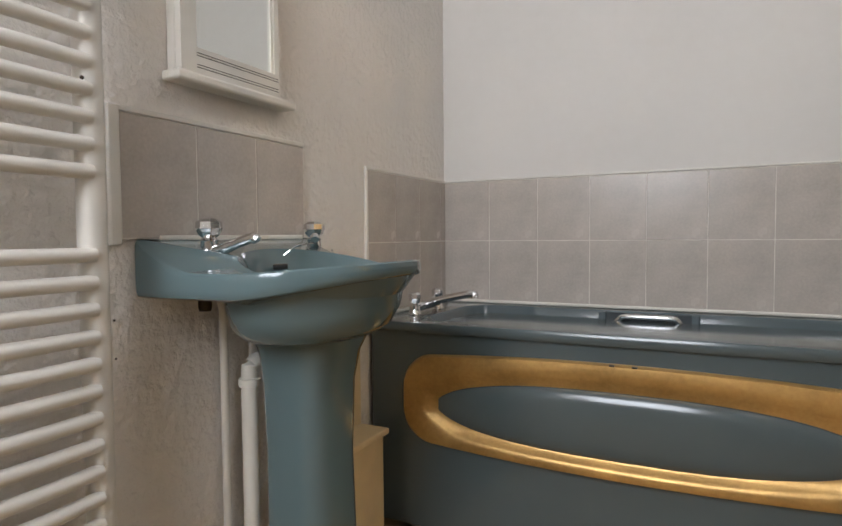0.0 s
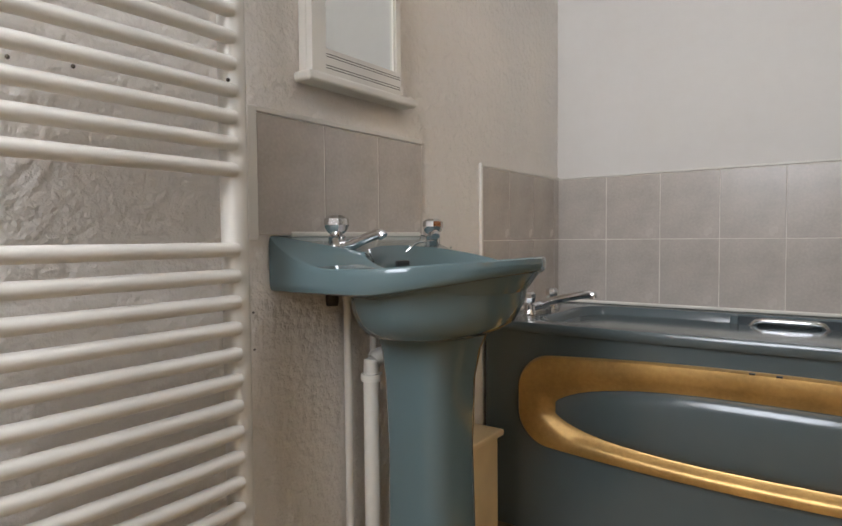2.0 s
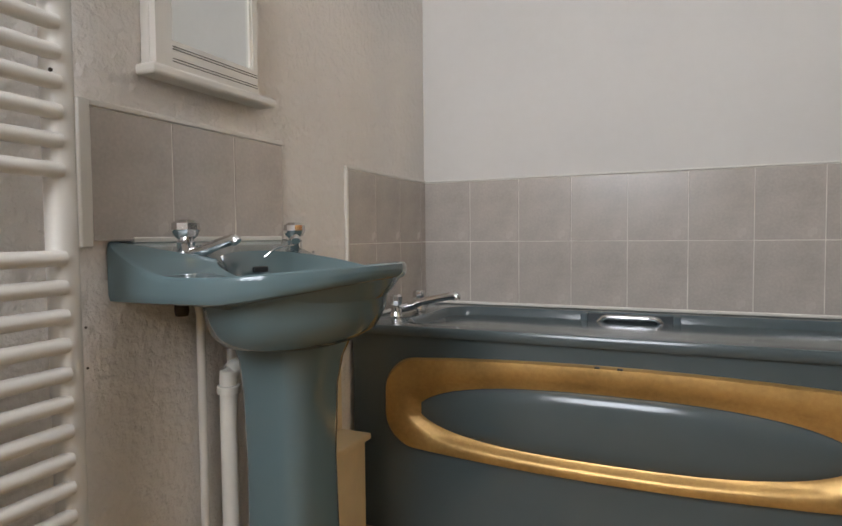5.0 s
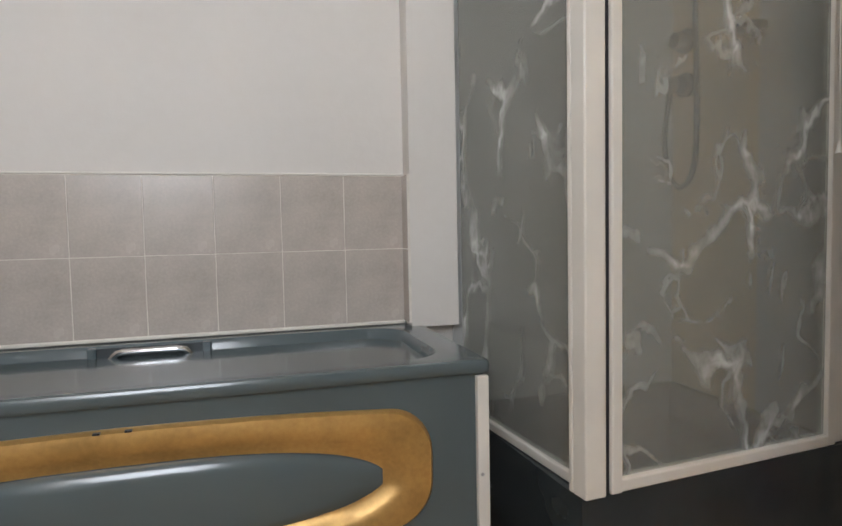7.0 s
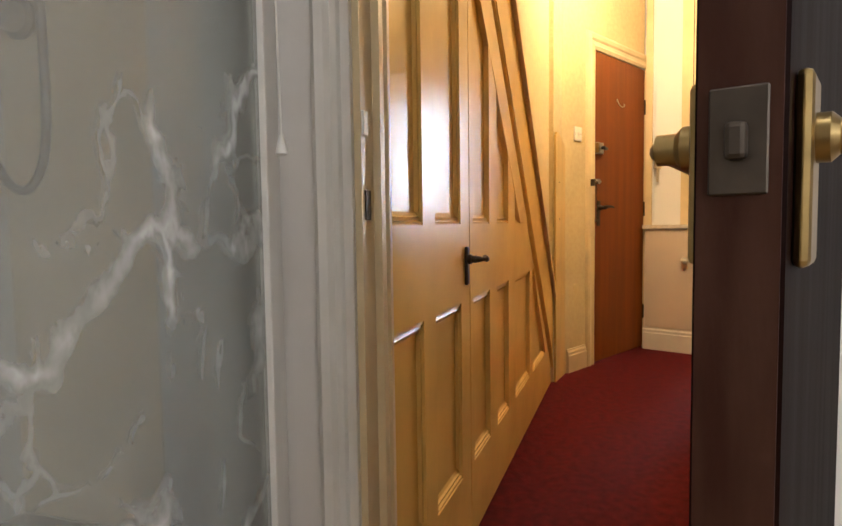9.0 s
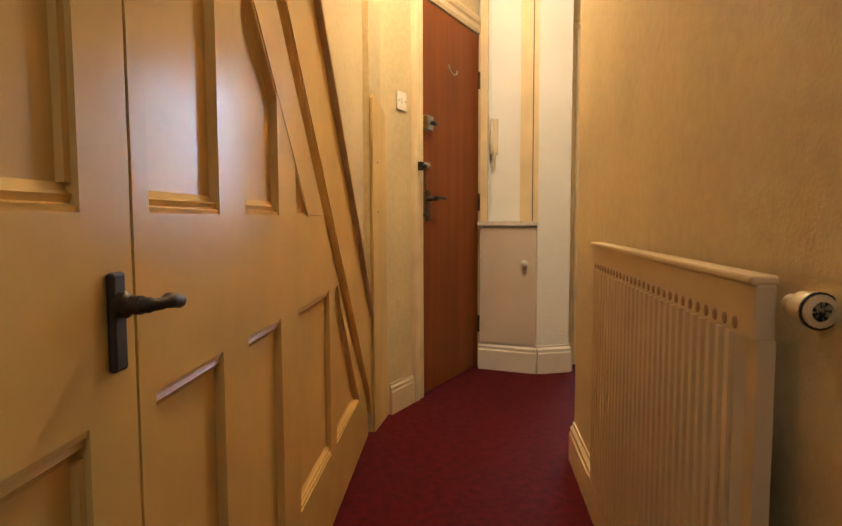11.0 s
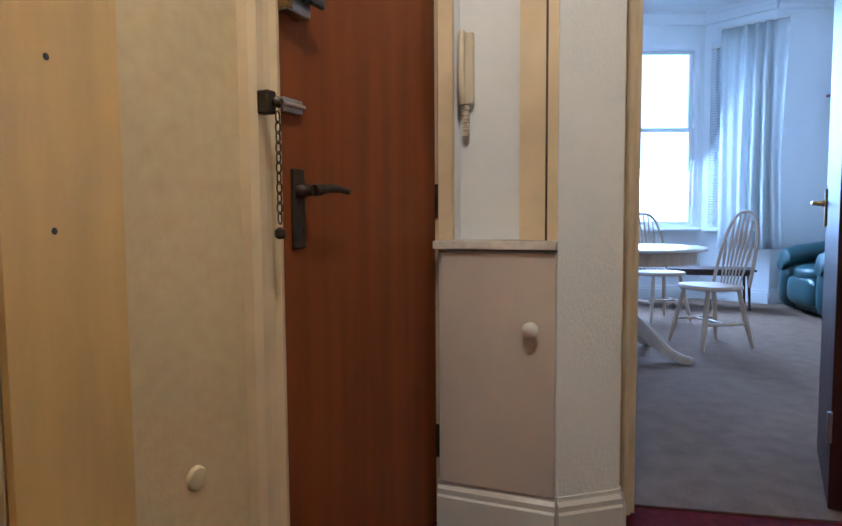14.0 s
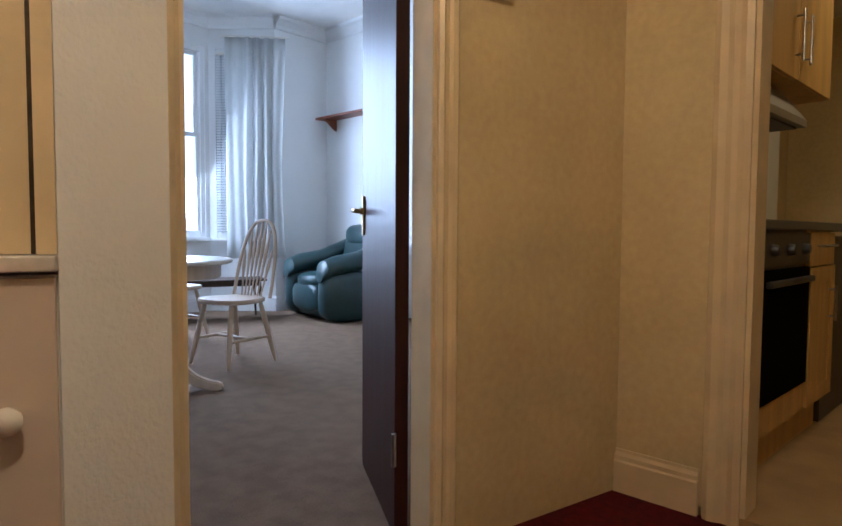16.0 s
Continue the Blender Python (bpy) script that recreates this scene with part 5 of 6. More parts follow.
# ---------------------------------------------------------------- sitting room
def windsor_chair(m, first=None):
    if first:
        return copy_thing(first, m)
    t = thing("windsor_chair", m, "whitewashed wooden hoop-back dining chair", "chair", "dining chairs round the table")
    # seat: rounded, saddled; the back is at +y
    rings = []
    for k, z in ((0.94, 0.432), (1.0, 0.440), (1.0, 0.455), (0.97, 0.464), (0.6, 0.458), (0.05, 0.455)):
        r = []
        for i in range(32):
            a = 2 * math.pi * i / 32
            c, s = math.cos(a), math.sin(a)
            w = 0.215 * (1 - 0.10 * s)
            r.append((k * w * math.copysign(abs(c) ** 0.75, c), k * 0.205 * math.copysign(abs(s) ** 0.8, s), z))
        rings.append(r)
    part("seat", loft(bmesh.new(), rings), M["whitewood"], t, smooth=True)
    legs = []
    for sx in (-1, 1):
        for sy in (-1, 1):
            top, foot = Vector((sx * 0.135, sy * 0.125, 0.435)), Vector((sx * 0.20, sy * 0.205, 0.008))
            p = [top.lerp(foot, f) for f in (0, 0.15, 0.35, 0.42, 0.5, 0.75, 1)]
            part("leg", tube(p, [0.013, 0.017, 0.020, 0.017, 0.020, 0.017, 0.012], 12), M["whitewood"], t, smooth=True)
            legs.append(top.lerp(foot, 0.58))
    for a, b in ((0, 1), (2, 3)):
        q = [legs[a].lerp(legs[b], f) for f in (0, 0.5, 1)]
        part("stretcher", tube(q, [0.009, 0.013, 0.009], 10), M["whitewood"], t, smooth=True)
    q = [legs[0].lerp(legs[1], 0.5), legs[2].lerp(legs[3], 0.5)]
    part("stretcher", tube([q[0], q[0].lerp(q[1], 0.5), q[1]], [0.009, 0.013, 0.009], 10), M["whitewood"], t, smooth=True)
    lean = 0.22
    hoop = []
    for i in range(33):
        a = math.pi * i / 32
        x = 0.19 * math.copysign(abs(math.cos(a)) ** 0.75, math.cos(a))
        h = 0.55 * abs(math.sin(a)) ** 0.72
        hoop.append((x, 0.165 + lean * h, 0.455 + h))
    part("hoop", tube(hoop, 0.0125, 10), M["whitewood"], t, "bent hoop back rail", True)
    for i in range(7):
        x = -0.135 + 0.045 * i
        h = 0.55 * (1 - abs(x * 1.15 / 0.19) ** 2.3) ** 0.5
        p = [(x * (0.72 + 0.35 * f), 0.16 + lean * h * f, 0.455 + h * f) for f in (0, 0.25, 0.5, 0.62, 0.8, 1)]
        bm = tube(p, [0.006, 0.0065, 0.009, 0.0135, 0.009, 0.005], 8)
        part("spindle", bm, M["whitewood"], t, smooth=True)
    return t


# chair beside the table, its back to the window wall
ch = windsor_chair(pose(8.68, -3.60, 0.006, 0, 0, 190))
windsor_chair(pose(9.85, -3.70, 0.006, 0, 0, -80), ch)


def round_table():
    t = thing("round_table", pose(8.42, -2.85, 0.006), "whitewashed round pedestal dining table", "table")
    part("tabletop", turned([(0.50, 0.735), (0.525, 0.742), (0.530, 0.752), (0.525, 0.762), (0.50, 0.766), (0.01, 0.766)], 56), M["tabletop"], t, "pale round tabletop", True)
    part("apron", turned([(0.455, 0.655), (0.462, 0.660), (0.462, 0.735), (0.455, 0.736)], 56), M["whitewood"], t, "pale apron", True)
    part("column", turned([(0.06, 0.17), (0.075, 0.20), (0.085, 0.27), (0.06, 0.33), (0.045, 0.42), (0.055, 0.52), (0.07, 0.60), (0.09, 0.655)], 24), M["whitewood"], t, smooth=True)
    for k in range(4):
        a = radians(-45 + 90 * k)
        c, s = math.cos(a), math.sin(a)
        side = Vector((-s, c, 0))
        sec = []
        for r, zl, zh in ((0.05, 0.18, 0.30), (0.13, 0.15, 0.27), (0.24, 0.075, 0.17), (0.34, 0.02, 0.085), (0.42, 0.0, 0.055), (0.47, 0.0, 0.05), (0.485, 0.008, 0.035)):
            w = 0.028
            sec.append([Vector((c * r, s * r, zl)) - side * w, Vector((c * r, s * r, zl)) + side * w, Vector((c * r, s * r, zh)) + side * w * 0.8, Vector((c * r, s * r, zh)) - side * w * 0.8])
        bm = loft(bmesh.new(), sec)
        bmesh.ops.bevel(bm, geom=bm.edges[:], offset=0.008, segments=2, affect="EDGES")
        part("foot", bm, M["whitewood"], t, "curved table foot", True)


M["tabletop"] = material("pale_laminate_top", (0.62, 0.57, 0.50), 0.25, vary=0.06, scale=3)
round_table()


def cushion(bm, cx, cy, cz, a, b, c, e=0.55, m=None, n=28, k=14):
    """A soft block: superellipsoid."""
    rings = []
    for j in range(k + 1):
        v = -math.pi / 2 + math.pi * j / k
        cv, sv = max(1e-3, math.cos(v)), math.sin(v)
        ring = []
        for i in range(n):
            u = 2 * math.pi * i / n
            p = Vector((a * cv ** e * math.copysign(abs(math.cos(u)) ** e, math.cos(u)), b * cv ** e * math.copysign(abs(math.sin(u)) ** e, math.sin(u)), c * math.copysign(abs(sv) ** e, sv)))
            p = (m @ p if m is not None else p) + Vector((cx, cy, cz))
            ring.append(p)
        rings.append(ring)
    return loft(bm, rings)


def armchair(m):
    """Front at -y."""
    t = thing("armchair", m, "dark green leather armchair with rolled arms", "armchair")
    part("base", cushion(bmesh.new(), 0, 0.02, 0.19, 0.40, 0.40, 0.19, 0.35), M["leather"], t, smooth=True)
    part("seat_cushion", cushion(bmesh.new(), 0, -0.10, 0.40, 0.27, 0.36, 0.10, 0.6), M["leather"], t, "plump green seat cushion", True)
    part("front_roll", cushion(bmesh.new(), 0, -0.40, 0.235, 0.30, 0.07, 0.15, 0.6), M["leather"], t, smooth=True)
    for s in (-1, 1):
        sec = []
        for y, z, r in ((-0.47, 0.47, 0.07), (-0.43, 0.53, 0.125), (-0.30, 0.57, 0.135), (-0.05, 0.61, 0.13), (0.20, 0.70, 0.13), (0.36, 0.78, 0.11)):
            sec.append([(s * 0.40 + r * 1.05 * math.cos(a), y, z + r * 0.8 * math.sin(a)) for a in [2 * math.pi * i / 18 for i in range(18)]])
        arm = part("arm", loft(bmesh.new(), sec), M["leather"], t, "rolled green leather arm", True)
        part("arm_front", cushion(bmesh.new(), s * 0.40, -0.02, 0.26, 0.115, 0.44, 0.26, 0.45), M["leather"], arm, smooth=True)
    part("backrest", cushion(bmesh.new(), 0, 0.30, 0.62, 0.33, 0.15, 0.34, 0.55, pose(0, 0, 0, -12, 0, 0)), M["leather"], t, "padded green backrest", True)
    part("head_cushion", cushion(bmesh.new(), 0, 0.30, 0.88, 0.30, 0.13, 0.13, 0.7), M["leather"], t, "padded green head cushion", True)
    return t


armchair(pose(10.03, -5.66, 0.006, 0, 0, 170))


def coffee_table():
    t = thing("coffee_table", pose(10.75, -4.42, 0.006, 0, 0, 68), "long dark wooden coffee table", "coffee table")
    part("tabletop", B(-0.62, 0.62, -0.22, 0.22, 0.405, 0.425, bevel=0.004), M["darkwood"], t)
    for x in (-0.55, 0.55):
        for y in (-0.17, 0.17):
            part("leg", tube([(x, y, 0.405), (x * 1.03, y * 1.1, 0.0)], [0.017, 0.011], 10), M["darkwood"], t, smooth=True)
    part("apron", B(-0.55, 0.55, -0.165, -0.15, 0.355, 0.405), M["darkwood"], t)
    part("apron", B(-0.55, 0.55, 0.15, 0.165, 0.355, 0.405), M["darkwood"], t)


coffee_table()


def sash_window(name, p0, p1, x0, x1, z0, z1, meet):
    t = thing(name, along(p0, p1), "tall white painted sash window", "window", kind="structure")
    fr = part("window_frame", box(box(box(box(bmesh.new(), x0, x0 + 0.05, 0.01, 0.11, z0, z1), x1 - 0.05, x1, 0.01, 0.11, z0, z1), x0 + 0.05, x1 - 0.05, 0.01, 0.11, z1 - 0.05, z1), x0 + 0.05, x1 - 0.05, 0.01, 0.11, z0, z0 + 0.04), M["wall_white"], t)
    for a, b, y in ((z0 + 0.04, meet + 0.02, 0.03), (meet - 0.02, z1 - 0.05, 0.07)):
        bm = bmesh.new()
        for q in ((x0 + 0.05, x0 + 0.09, a, b), (x1 - 0.09, x1 - 0.05, a, b), (x0 + 0.09, x1 - 0.09, a, a + 0.04), (x0 + 0.09, x1 - 0.09, b - 0.04, b)):
            box(bm, q[0], q[1], y, y + 0.035, q[2], q[3])
        s = part("sash", bm, M["wall_white"], t)
        g = part("pane", B(x0 + 0.09, x1 - 0.09, y + 0.015, y + 0.019, a + 0.04, b - 0.04), GLASS, s)
        g.visible_shadow = False
    part("window_sill", B(x0 - 0.03, x1 + 0.03, -0.07, 0.02, z0 - 0.035, z0, bevel=0.006), M["wall_white"], t)
    return t


GLASS = bpy.data.materials.new("clear_glass")
GLASS.use_nodes = True
g = GLASS.node_tree.nodes["Principled BSDF"]
g.inputs["Transmission Weight"].default_value, g.inputs["Roughness"].default_value, g.inputs["IOR"].default_value = 1.0, 0.0, 1.1
sash_window("window_2", (11.4, -3.10), (11.4, -4.85), 0.12, 1.70, 0.85, 3.0, 2.02)
sash_window("window_3", (11.4, -4.85), (10.84, -5.36), 0.08, 0.60, 0.85, 3.0, 2.02)
sash_window("window_4", (10.84, -2.55), (11.4, -3.10), 0.10, 0.65, 0.85, 3.0, 2.02)

# pale sky outside the bay
SKYCARD = bpy.data.materials.new("overcast_sky_glow")
SKYCARD.use_nodes = True
n = SKYCARD.node_tree.nodes
e = n.new("ShaderNodeEmission")
e.inputs["Color"].default_value, e.inputs["Strength"].default_value = (0.86, 0.93, 1.0, 1), 3.2
SKYCARD.node_tree.links.new(e.outputs[0], n["Material Output"].inputs["Surface"])
o = tagged(link_mesh("backdrop", B(14.0, 14.1, -11.0, 3.0, -1.0, 8.0), SKYCARD), "pale overcast sky beyond the bay window", "sky", kind="structure")
o = tagged(link_mesh("backdrop", B(-4.0, 4.0, -6.6, -6.5, -1.0, 6.0), SKYCARD), "pale overcast sky beyond the bathroom window", "sky", kind="structure")


def curtain(name, p0, p1, z0, z1, waves, amp, label):
    t = thing(name, along(p0, p1), label, "curtain")
    n = length(p0, p1)
    bm = bmesh.new()
    rnd = random.Random(4)
    ph = [rnd.uniform(-0.6, 0.6) for _ in range(waves + 2)]
    rows = []
    nx, nz = waves * 10, 16
    for j in range(nz + 1):
        f = j / nz
        z = z0 + (z1 - z0) * f
        row = []
        for i in range(nx + 1):
            s = i / nx
            k = s * waves
            w = 0.7 + 0.5 * math.sin(ph[int(k)] * 5 + k)
            x = n * (s + 0.012 * math.sin(9 * s + 5 * f)) * (1 - 0.08 * (1 - f) * math.sin(3 * f))
            y = -amp * w * math.sin(2 * math.pi * k + ph[int(k)] * 0.5 + 0.5 * f) * (0.7 + 0.5 * (1 - f))
            row.append(bm.verts.new((x, y, z)))
        rows.append(row)
    for a, b in zip(rows, rows[1:]):
        for i in range(nx):
            bm.faces.new((a[i], a[i + 1], b[i + 1], b[i]))
    o = part("fabric", bm, NET, t, "thin white gathered fabric", True)
    md = o.modifiers.new("thickness", "SOLIDIFY")
    md.thickness = 0.0015
    part("curtain_rail", tube([(-0.05, 0, z1 + 0.01), (n + 0.05, 0, z1 + 0.01)], 0.010, 10), M["plastic_white"], t, "white curtain rail", True)
    return t


NET = bpy.data.materials.new("sheer_white_cotton")
NET.use_nodes = True
nn, ll = NET.node_tree.nodes, NET.node_tree.links
df, tl, tp = nn.new("ShaderNodeBsdfDiffuse"), nn.new("ShaderNodeBsdfTranslucent"), nn.new("ShaderNodeBsdfTransparent")
m1, m2 = nn.new("ShaderNodeMixShader"), nn.new("ShaderNodeMixShader")
tx = nn.new("ShaderNodeTexNoise")
tx.inputs["Scale"].default_value = 14
rp = nn.new("ShaderNodeMapRange")
rp.inputs["To Min"].default_value, rp.inputs["To Max"].default_value = 0.05, 0.22
ll.new(tx.outputs["Fac"], rp.inputs["Value"])
df.inputs["Color"].default_value, tl.inputs["Color"].default_value = (0.78, 0.78, 0.76, 1), (0.72, 0.73, 0.72, 1)
m1.inputs[0].default_value = 0.5
ll.new(df.outputs[0], m1.inputs[1])
ll.new(tl.outputs[0], m1.inputs[2])
ll.new(rp.outputs[0], m2.inputs[0])
ll.new(m1.outputs[0], m2.inputs[1])
ll.new(tp.outputs[0], m2.inputs[2])
ll.new(m2.outputs[0], nn["Material Output"].inputs["Surface"])
curtain("curtain", (11.16, -4.93), (10.72, -5.42), 0.62, 3.10, 6, 0.035, "sheer white gathered curtain hanging beside the bay")


def blind(name, m, w, z0, z1):
    t = thing(name, m, "narrow white venetian blind in the side window", "blind")
    part("head_rail", B(0, w, -0.03, 0.0, z1, z1 + 0.03), M["plastic_white"], t)
    mesh = None
    k = int((z1 - z0) / 0.03)
    for i in range(k):
        if mesh is None:
            o = part("slat", B(0, w, -0.013, 0.013, -0.0005, 0.0008), M["blind_slat"], t)
            mesh = o.data
        else:
            o = new("slat", mesh)
            o.parent = t
        o.matrix_local = pose(0, -0.015, z0 + 0.03 * i, 24, 0, 0)


M["blind_slat"] = material("grey_white_slat", (0.55, 0.56, 0.57), 0.4, vary=0.05)
blind("blind", along((11.4, -4.85), (10.84, -5.36)) @ pose(0.09, -0.012, 0), 0.50, 0.92, 2.92)

t = thing("wall_shelf", pose(10.25, -6.097, 2.27), "reddish wooden wall shelf on brackets", "shelf")
part("board", B(-0.55, 0.55, 0.0, 0.20, 0.0, 0.022, bevel=0.003), M["redwood"], t)
for x in (-0.4, 0.4):
    part("bracket", prism(bmesh.new(), [(0.0, 0.0), (0.0, -0.13), (0.03, -0.12), (0.16, -0.02), (0.17, 0.0)], -0.011, 0.011), M["redwood"], t).matrix_local = pose(x, 0, 0, 0, 0, 90)


def coving(name, p0, p1):
    bm = profile_run(bmesh.new(), [(0, HR), (0, HR - 0.13), (-0.02, HR - 0.125), (-0.035, HR - 0.09), (-0.08, HR - 0.05), (-0.11, HR - 0.035), (-0.115, HR)], 0, length(p0, p1))
    o = link_mesh(name, bm, M["wall_white"])
    o.matrix_world = along(p0, p1)
    return tagged(o, "white plaster ceiling coving", "coving", kind="structure")


for p0, p1 in (((10.84, -5.36), (10.84, -6.1)), ((10.84, -6.1), (6.1, -6.1)), ((11.4, -4.85), (10.84, -5.36)), ((11.4, -3.10), (11.4, -4.85)), ((10.84, -2.55), (11.4, -3.10))):
    coving("trim", p0, p1)
    skirting("baseboard_room", p0, p1, M["wall_white"], 0.18, 0.02, "white moulded skirting board")

# ---------------------------------------------------------------- kitchen
flat("floor_kitchen", [(4.2, -7.0), (6.1, -7.0), (6.1, -3.52), (4.2, -3.52)], -0.1, 0.030, M["vinyl"], "tan vinyl kitchen floor", "floor")
flat("ceiling_kitchen", [(4.2, -7.0), (6.1, -7.0), (6.1, -3.64), (4.2, -3.64)], H, H + 0.1, M["ceiling"], "white kitchen ceiling", "ceiling")
wall("wall_kitchen_units", (6.03, -3.64), (6.03, -7.0), H, M["wall_hall"], thick=0.1, label="cream kitchen wall behind the units")
wall("wall_kitchen_end", (6.14, -6.9), (4.2, -6.9), H, M["wall_hall"], label="cream kitchen end wall")
wall("wall_kitchen_side", (4.3, -6.9), (4.3, -3.64), H, M["wall_hall"], label="cream kitchen side wall")
# unseen piece added to block sky light at the open kitchen corner
flat("wall_kitchen_filler", [(4.20, -3.521), (4.654, -3.521), (4.654, -3.66), (4.20, -3.66)], 0, H + 0.2, M["wall_hall"], "unseen cream filler wall that shuts out sky light", "wall")
KI = along((5.46, -3.70), (5.30, -6.60)) @ pose(0, 0, 0.026)


def bar_handle(parent, m, n, vertical=False):
    o = part("handle", tube([(0, -0.028, 0), (0, -0.028, n)] if vertical else [(0, -0.028, 0), (n, -0.028, 0)], 0.006, 10), M["steel"], parent, "brushed steel bar handle", True)
    o.matrix_local = m
    for f in (0.12, 0.88):
        p = (0, 0, n * f) if vertical else (n * f, 0, 0)
        part("stem", tube([p, (p[0], -0.028, p[2])], 0.0045, 8), M["steel"], o)
    return o


def oven_unit():
    t = thing("oven", KI @ pose(0.12, 0, 0), "built-in black and steel electric oven", "oven")
    w = 0.60
    part("body", B(0.004, w - 0.004, 0.0, 0.54, 0.165, 0.925), M["black"], t)
    o = part("control_panel", B(0.004, w - 0.004, -0.018, 0, 0.79, 0.915, bevel=0.003), M["oven_panel"], t, "dark grey control panel")
    for x in (0.10, 0.30, 0.50):
        part("knob", turned([(0.022, 0), (0.022, -0.012), (0.018, -0.024), (0.004, -0.025)], 18, "y"), M["iron"], o, smooth=True).matrix_local = pose(x, -0.018, 0.85)
    d = part("door", B(0.004, w - 0.004, -0.020, 0, 0.285, 0.775, bevel=0.003), M["oven_glass"], t, "black glass oven door")
    part("handle_strip", B(0.02, w - 0.02, -0.045, -0.022, 0.715, 0.74, bevel=0.006), M["iron"], d, "dark steel oven handle")
    part("plinth_panel", B(0.004, w - 0.004, -0.012, 0, 0.165, 0.28), M["beech"], t)
    part("plinth", B(0.0, w, 0.04, 0.055, 0.004, 0.165), M["beech"], t)


M["oven_panel"] = material("dark_steel_panel", (0.10, 0.09, 0.08), 0.4, metal=0.8, vary=0.1)
oven_unit()


def base_unit(x, w):
    t = thing("base_cabinet", KI @ pose(x, 0, 0), "pale beech kitchen base cabinet with drawer", "cabinet", "kitchen base cabinets")
    part("body", B(0.002, w - 0.002, 0.0, 0.54, 0.165, 0.925), M["beech"], t)
    d = part("drawer", B(0.003, w - 0.003, -0.019, 0, 0.775, 0.917, bevel=0.002), M["beech"], t, "beech drawer front")
    bar_handle(d, pose(w * 0.2, -0.019, 0.86), w * 0.6)
    d = part("door", B(0.003, w - 0.003, -0.019, 0, 0.172, 0.768, bevel=0.002), M["beech"], t, "beech shaker door")
    bm = bmesh.new()
    for q in ((0.003, 0.07, 0.172, 0.768), (w - 0.07, w - 0.003, 0.172, 0.768), (0.07, w - 0.07, 0.172, 0.24), (0.07, w - 0.07, 0.70, 0.768)):
        box(bm, q[0], q[1], -0.025, -0.019, q[2], q[3])
    part("door_frame", bm, M["beech"], d)
    bar_handle(d, pose(w - 0.10, -0.025, 0.52), 0.16, True)
    part("plinth", B(0.0, w, 0.04, 0.055, 0.004, 0.165), M["beech"], t)


base_unit(0.72, 0.40)
t = thing("washing_machine", KI @ pose(1.13, 0.02, 0), "dark appliance under the worktop", "appliance")
part("body", B(0.0, 0.59, 0.0, 0.52, 0.01, 0.90, bevel=0.006), M["oven_panel"], t)
t = thing("worktop", KI @ pose(0.05, 0, 0), "dark grey laminate kitchen worktop", "worktop")
part("slab", B(0, 1.9, -0.03, 0.565, 0.925, 0.962, bevel=0.006), M["worktop"], t)
t = thing("hob", KI @ pose(0.14, 0.06, 0.962), "black glass ceramic hob", "hob")
part("glass", B(0, 0.56, 0, 0.45, 0, 0.006, bevel=0.002), M["oven_glass"], t)
t = thing("splash_panel", KI @ pose(0.10, 0.54, 0.962), "black glass panel behind the hob", "splashback")
part("panel", B(0, 0.62, 0, 0.012, 0, 0.50), M["oven_glass"], t)
t = thing("chopping_board", KI @ pose(0.80, 0.40, 0.962), "large pale wooden board leaning on the wall", "board")
part("board", B(0, 0.45, 0, 0.02, 0, 0.40, bevel=0.006), M["beech"], t).matrix_local = pose(0, 0, 0.008, -14, 0, 0)
t = thing("kettle", KI @ pose(0.28, 0.32, 0.968), "dark kettle with a pale handle", "kettle")
part("body", turned([(0.07, 0), (0.078, 0.01), (0.075, 0.1), (0.062, 0.17), (0.03, 0.19), (0.004, 0.195)], 24), M["black"], t, smooth=True)
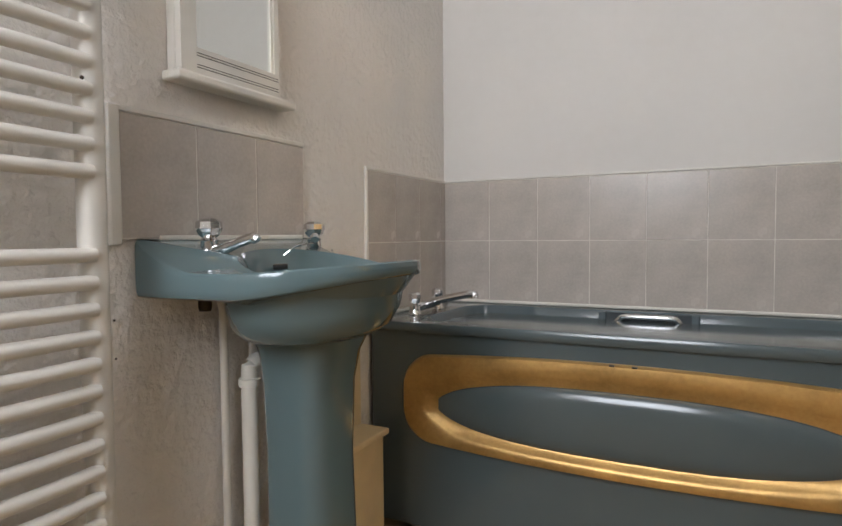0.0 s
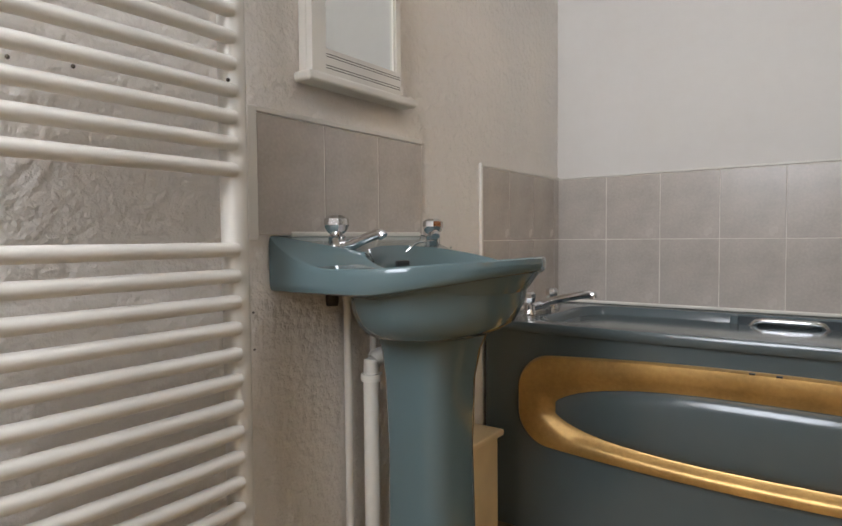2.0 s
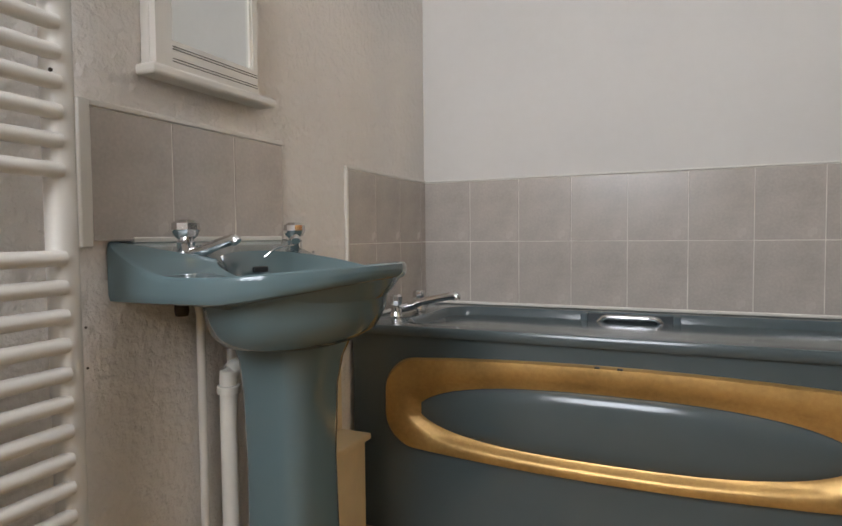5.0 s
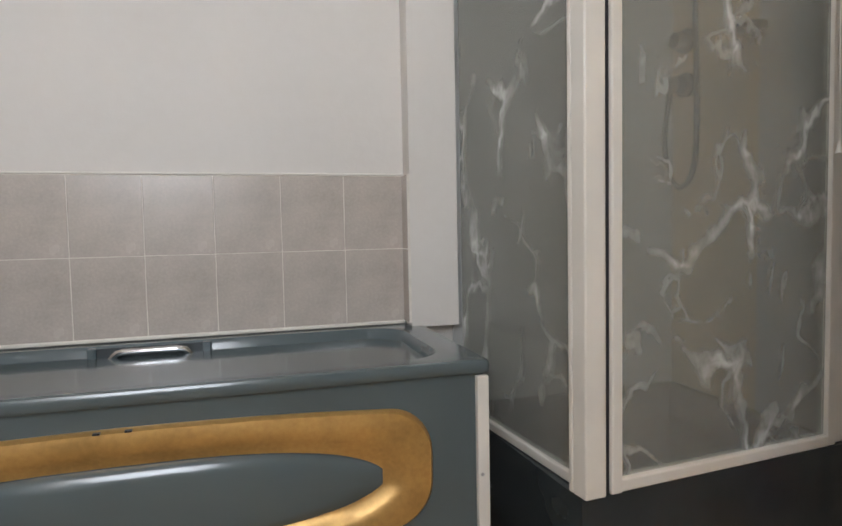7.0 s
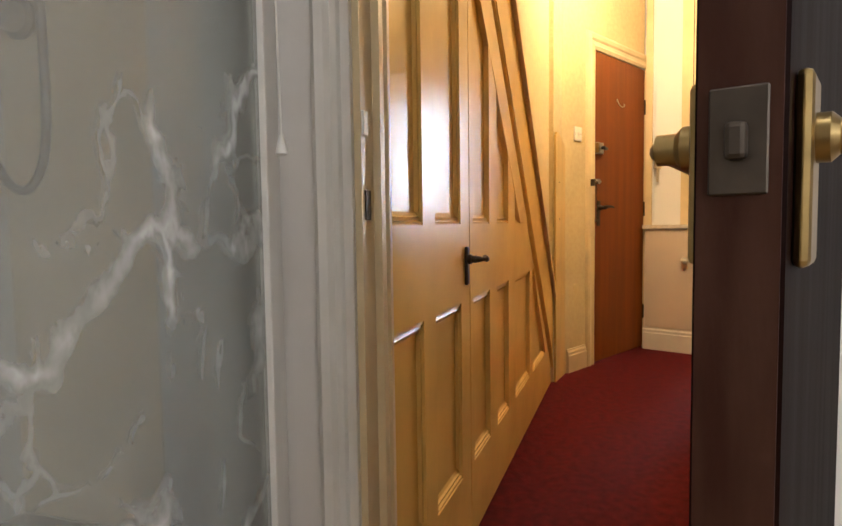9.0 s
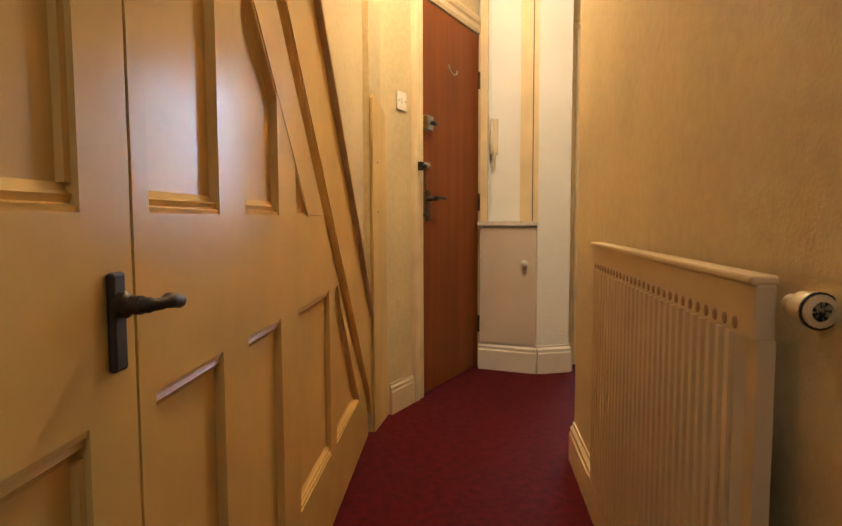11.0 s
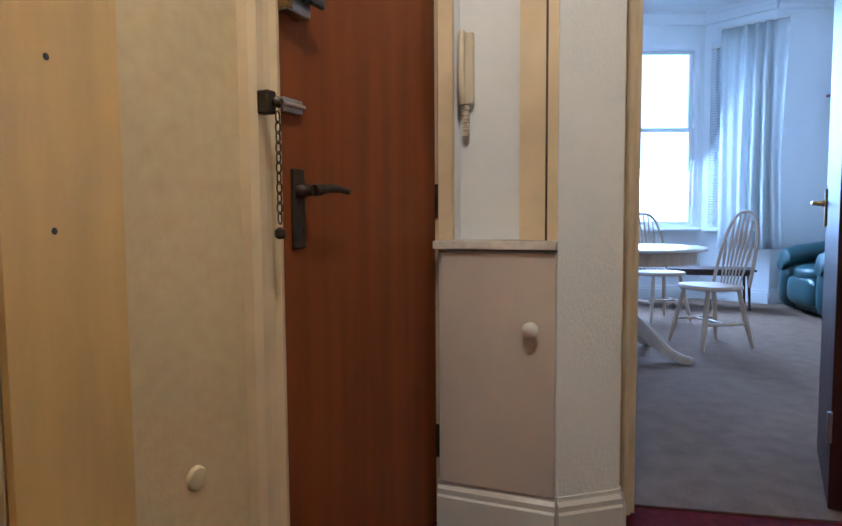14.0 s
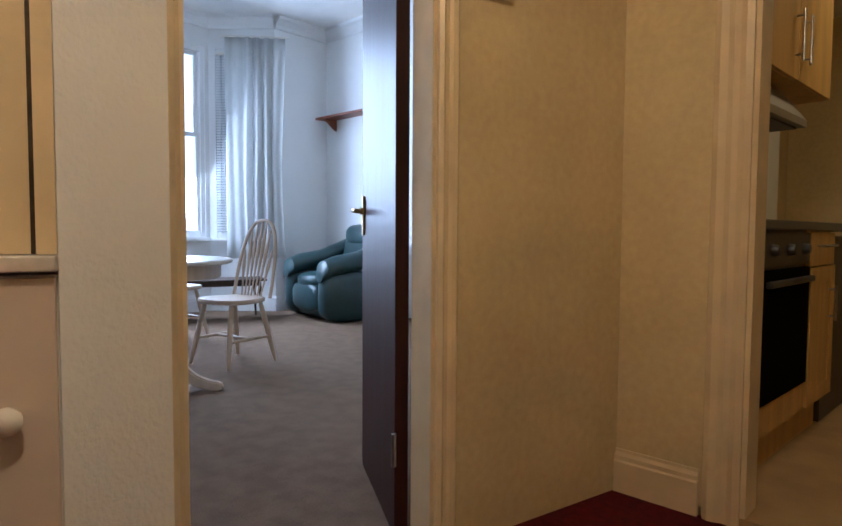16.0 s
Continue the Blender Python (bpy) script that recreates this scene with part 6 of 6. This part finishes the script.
part("handle", tube(smooth_path([(0.06, 0, 0.16), (0.11, 0, 0.17), (0.125, 0, 0.11), (0.08, 0, 0.04)], 5), 0.010, 10), M["plastic_white"], t, smooth=True)


def wall_unit(x, w, z0, z1, pair=False):
    t = thing("wall_cabinet", KI @ pose(x, 0.04, 0), "pale beech kitchen wall cabinet with bar handles", "cabinet", "kitchen wall cabinets")
    part("body", B(0.002, w - 0.002, 0.0, 0.50, z0, z1), M["beech"], t)
    k = 2 if pair else 1
    for i in range(k):
        a, b = w * i / k + 0.003, w * (i + 1) / k - 0.003
        d = part("door", B(a, b, -0.019, 0, z0 + 0.002, z1 - 0.002, bevel=0.002), M["beech"], t, "beech cabinet door")
        bar_handle(d, pose(b - 0.05 if (pair and i == 0) else a + 0.05, -0.019, z0 + 0.07), 0.20, True)


wall_unit(0.11, 1.0, 1.53, 2.25, True)
t = thing("cooker_hood", KI @ pose(0.12, 0.02, 0), "grey steel cooker hood under the cabinet", "cooker hood")
part("canopy", loft(bmesh.new(), [[(0.0, 0.0, 1.36), (0.62, 0.0, 1.36), (0.62, 0.44, 1.36), (0.0, 0.44, 1.36)], [(0.0, 0.0, 1.39), (0.62, 0.0, 1.39), (0.62, 0.44, 1.39), (0.0, 0.44, 1.39)],
                            [(0.0, 0.10, 1.525), (0.62, 0.10, 1.525), (0.62, 0.44, 1.525), (0.0, 0.44, 1.525)]]), M["hood"], t, "grey steel canopy")
part("filter", B(0.03, 0.59, 0.03, 0.41, 1.352, 1.3595), M["black"], t, "dark filter")

# ---------------------------------------------------------------- lamps seen by their light
t = thing("pendant_lamp", pose(4.75, -1.42, 0), "small hall ceiling pendant lamp", "lamp")
part("flex", tube([(0, 0, H + 0.2), (0, 0, 2.56)], 0.003, 6), M["plastic_white"], t)
part("rose", turned([(0.045, 0), (0.04, -0.02), (0.01, -0.03)], 18), M["plastic_white"], t, smooth=True).matrix_local = pose(0, 0, H + 0.2)
part("holder", turned([(0.018, 0), (0.02, -0.04), (0.016, -0.05)], 14), M["plastic_white"], t, smooth=True).matrix_local = pose(0, 0, 2.57)
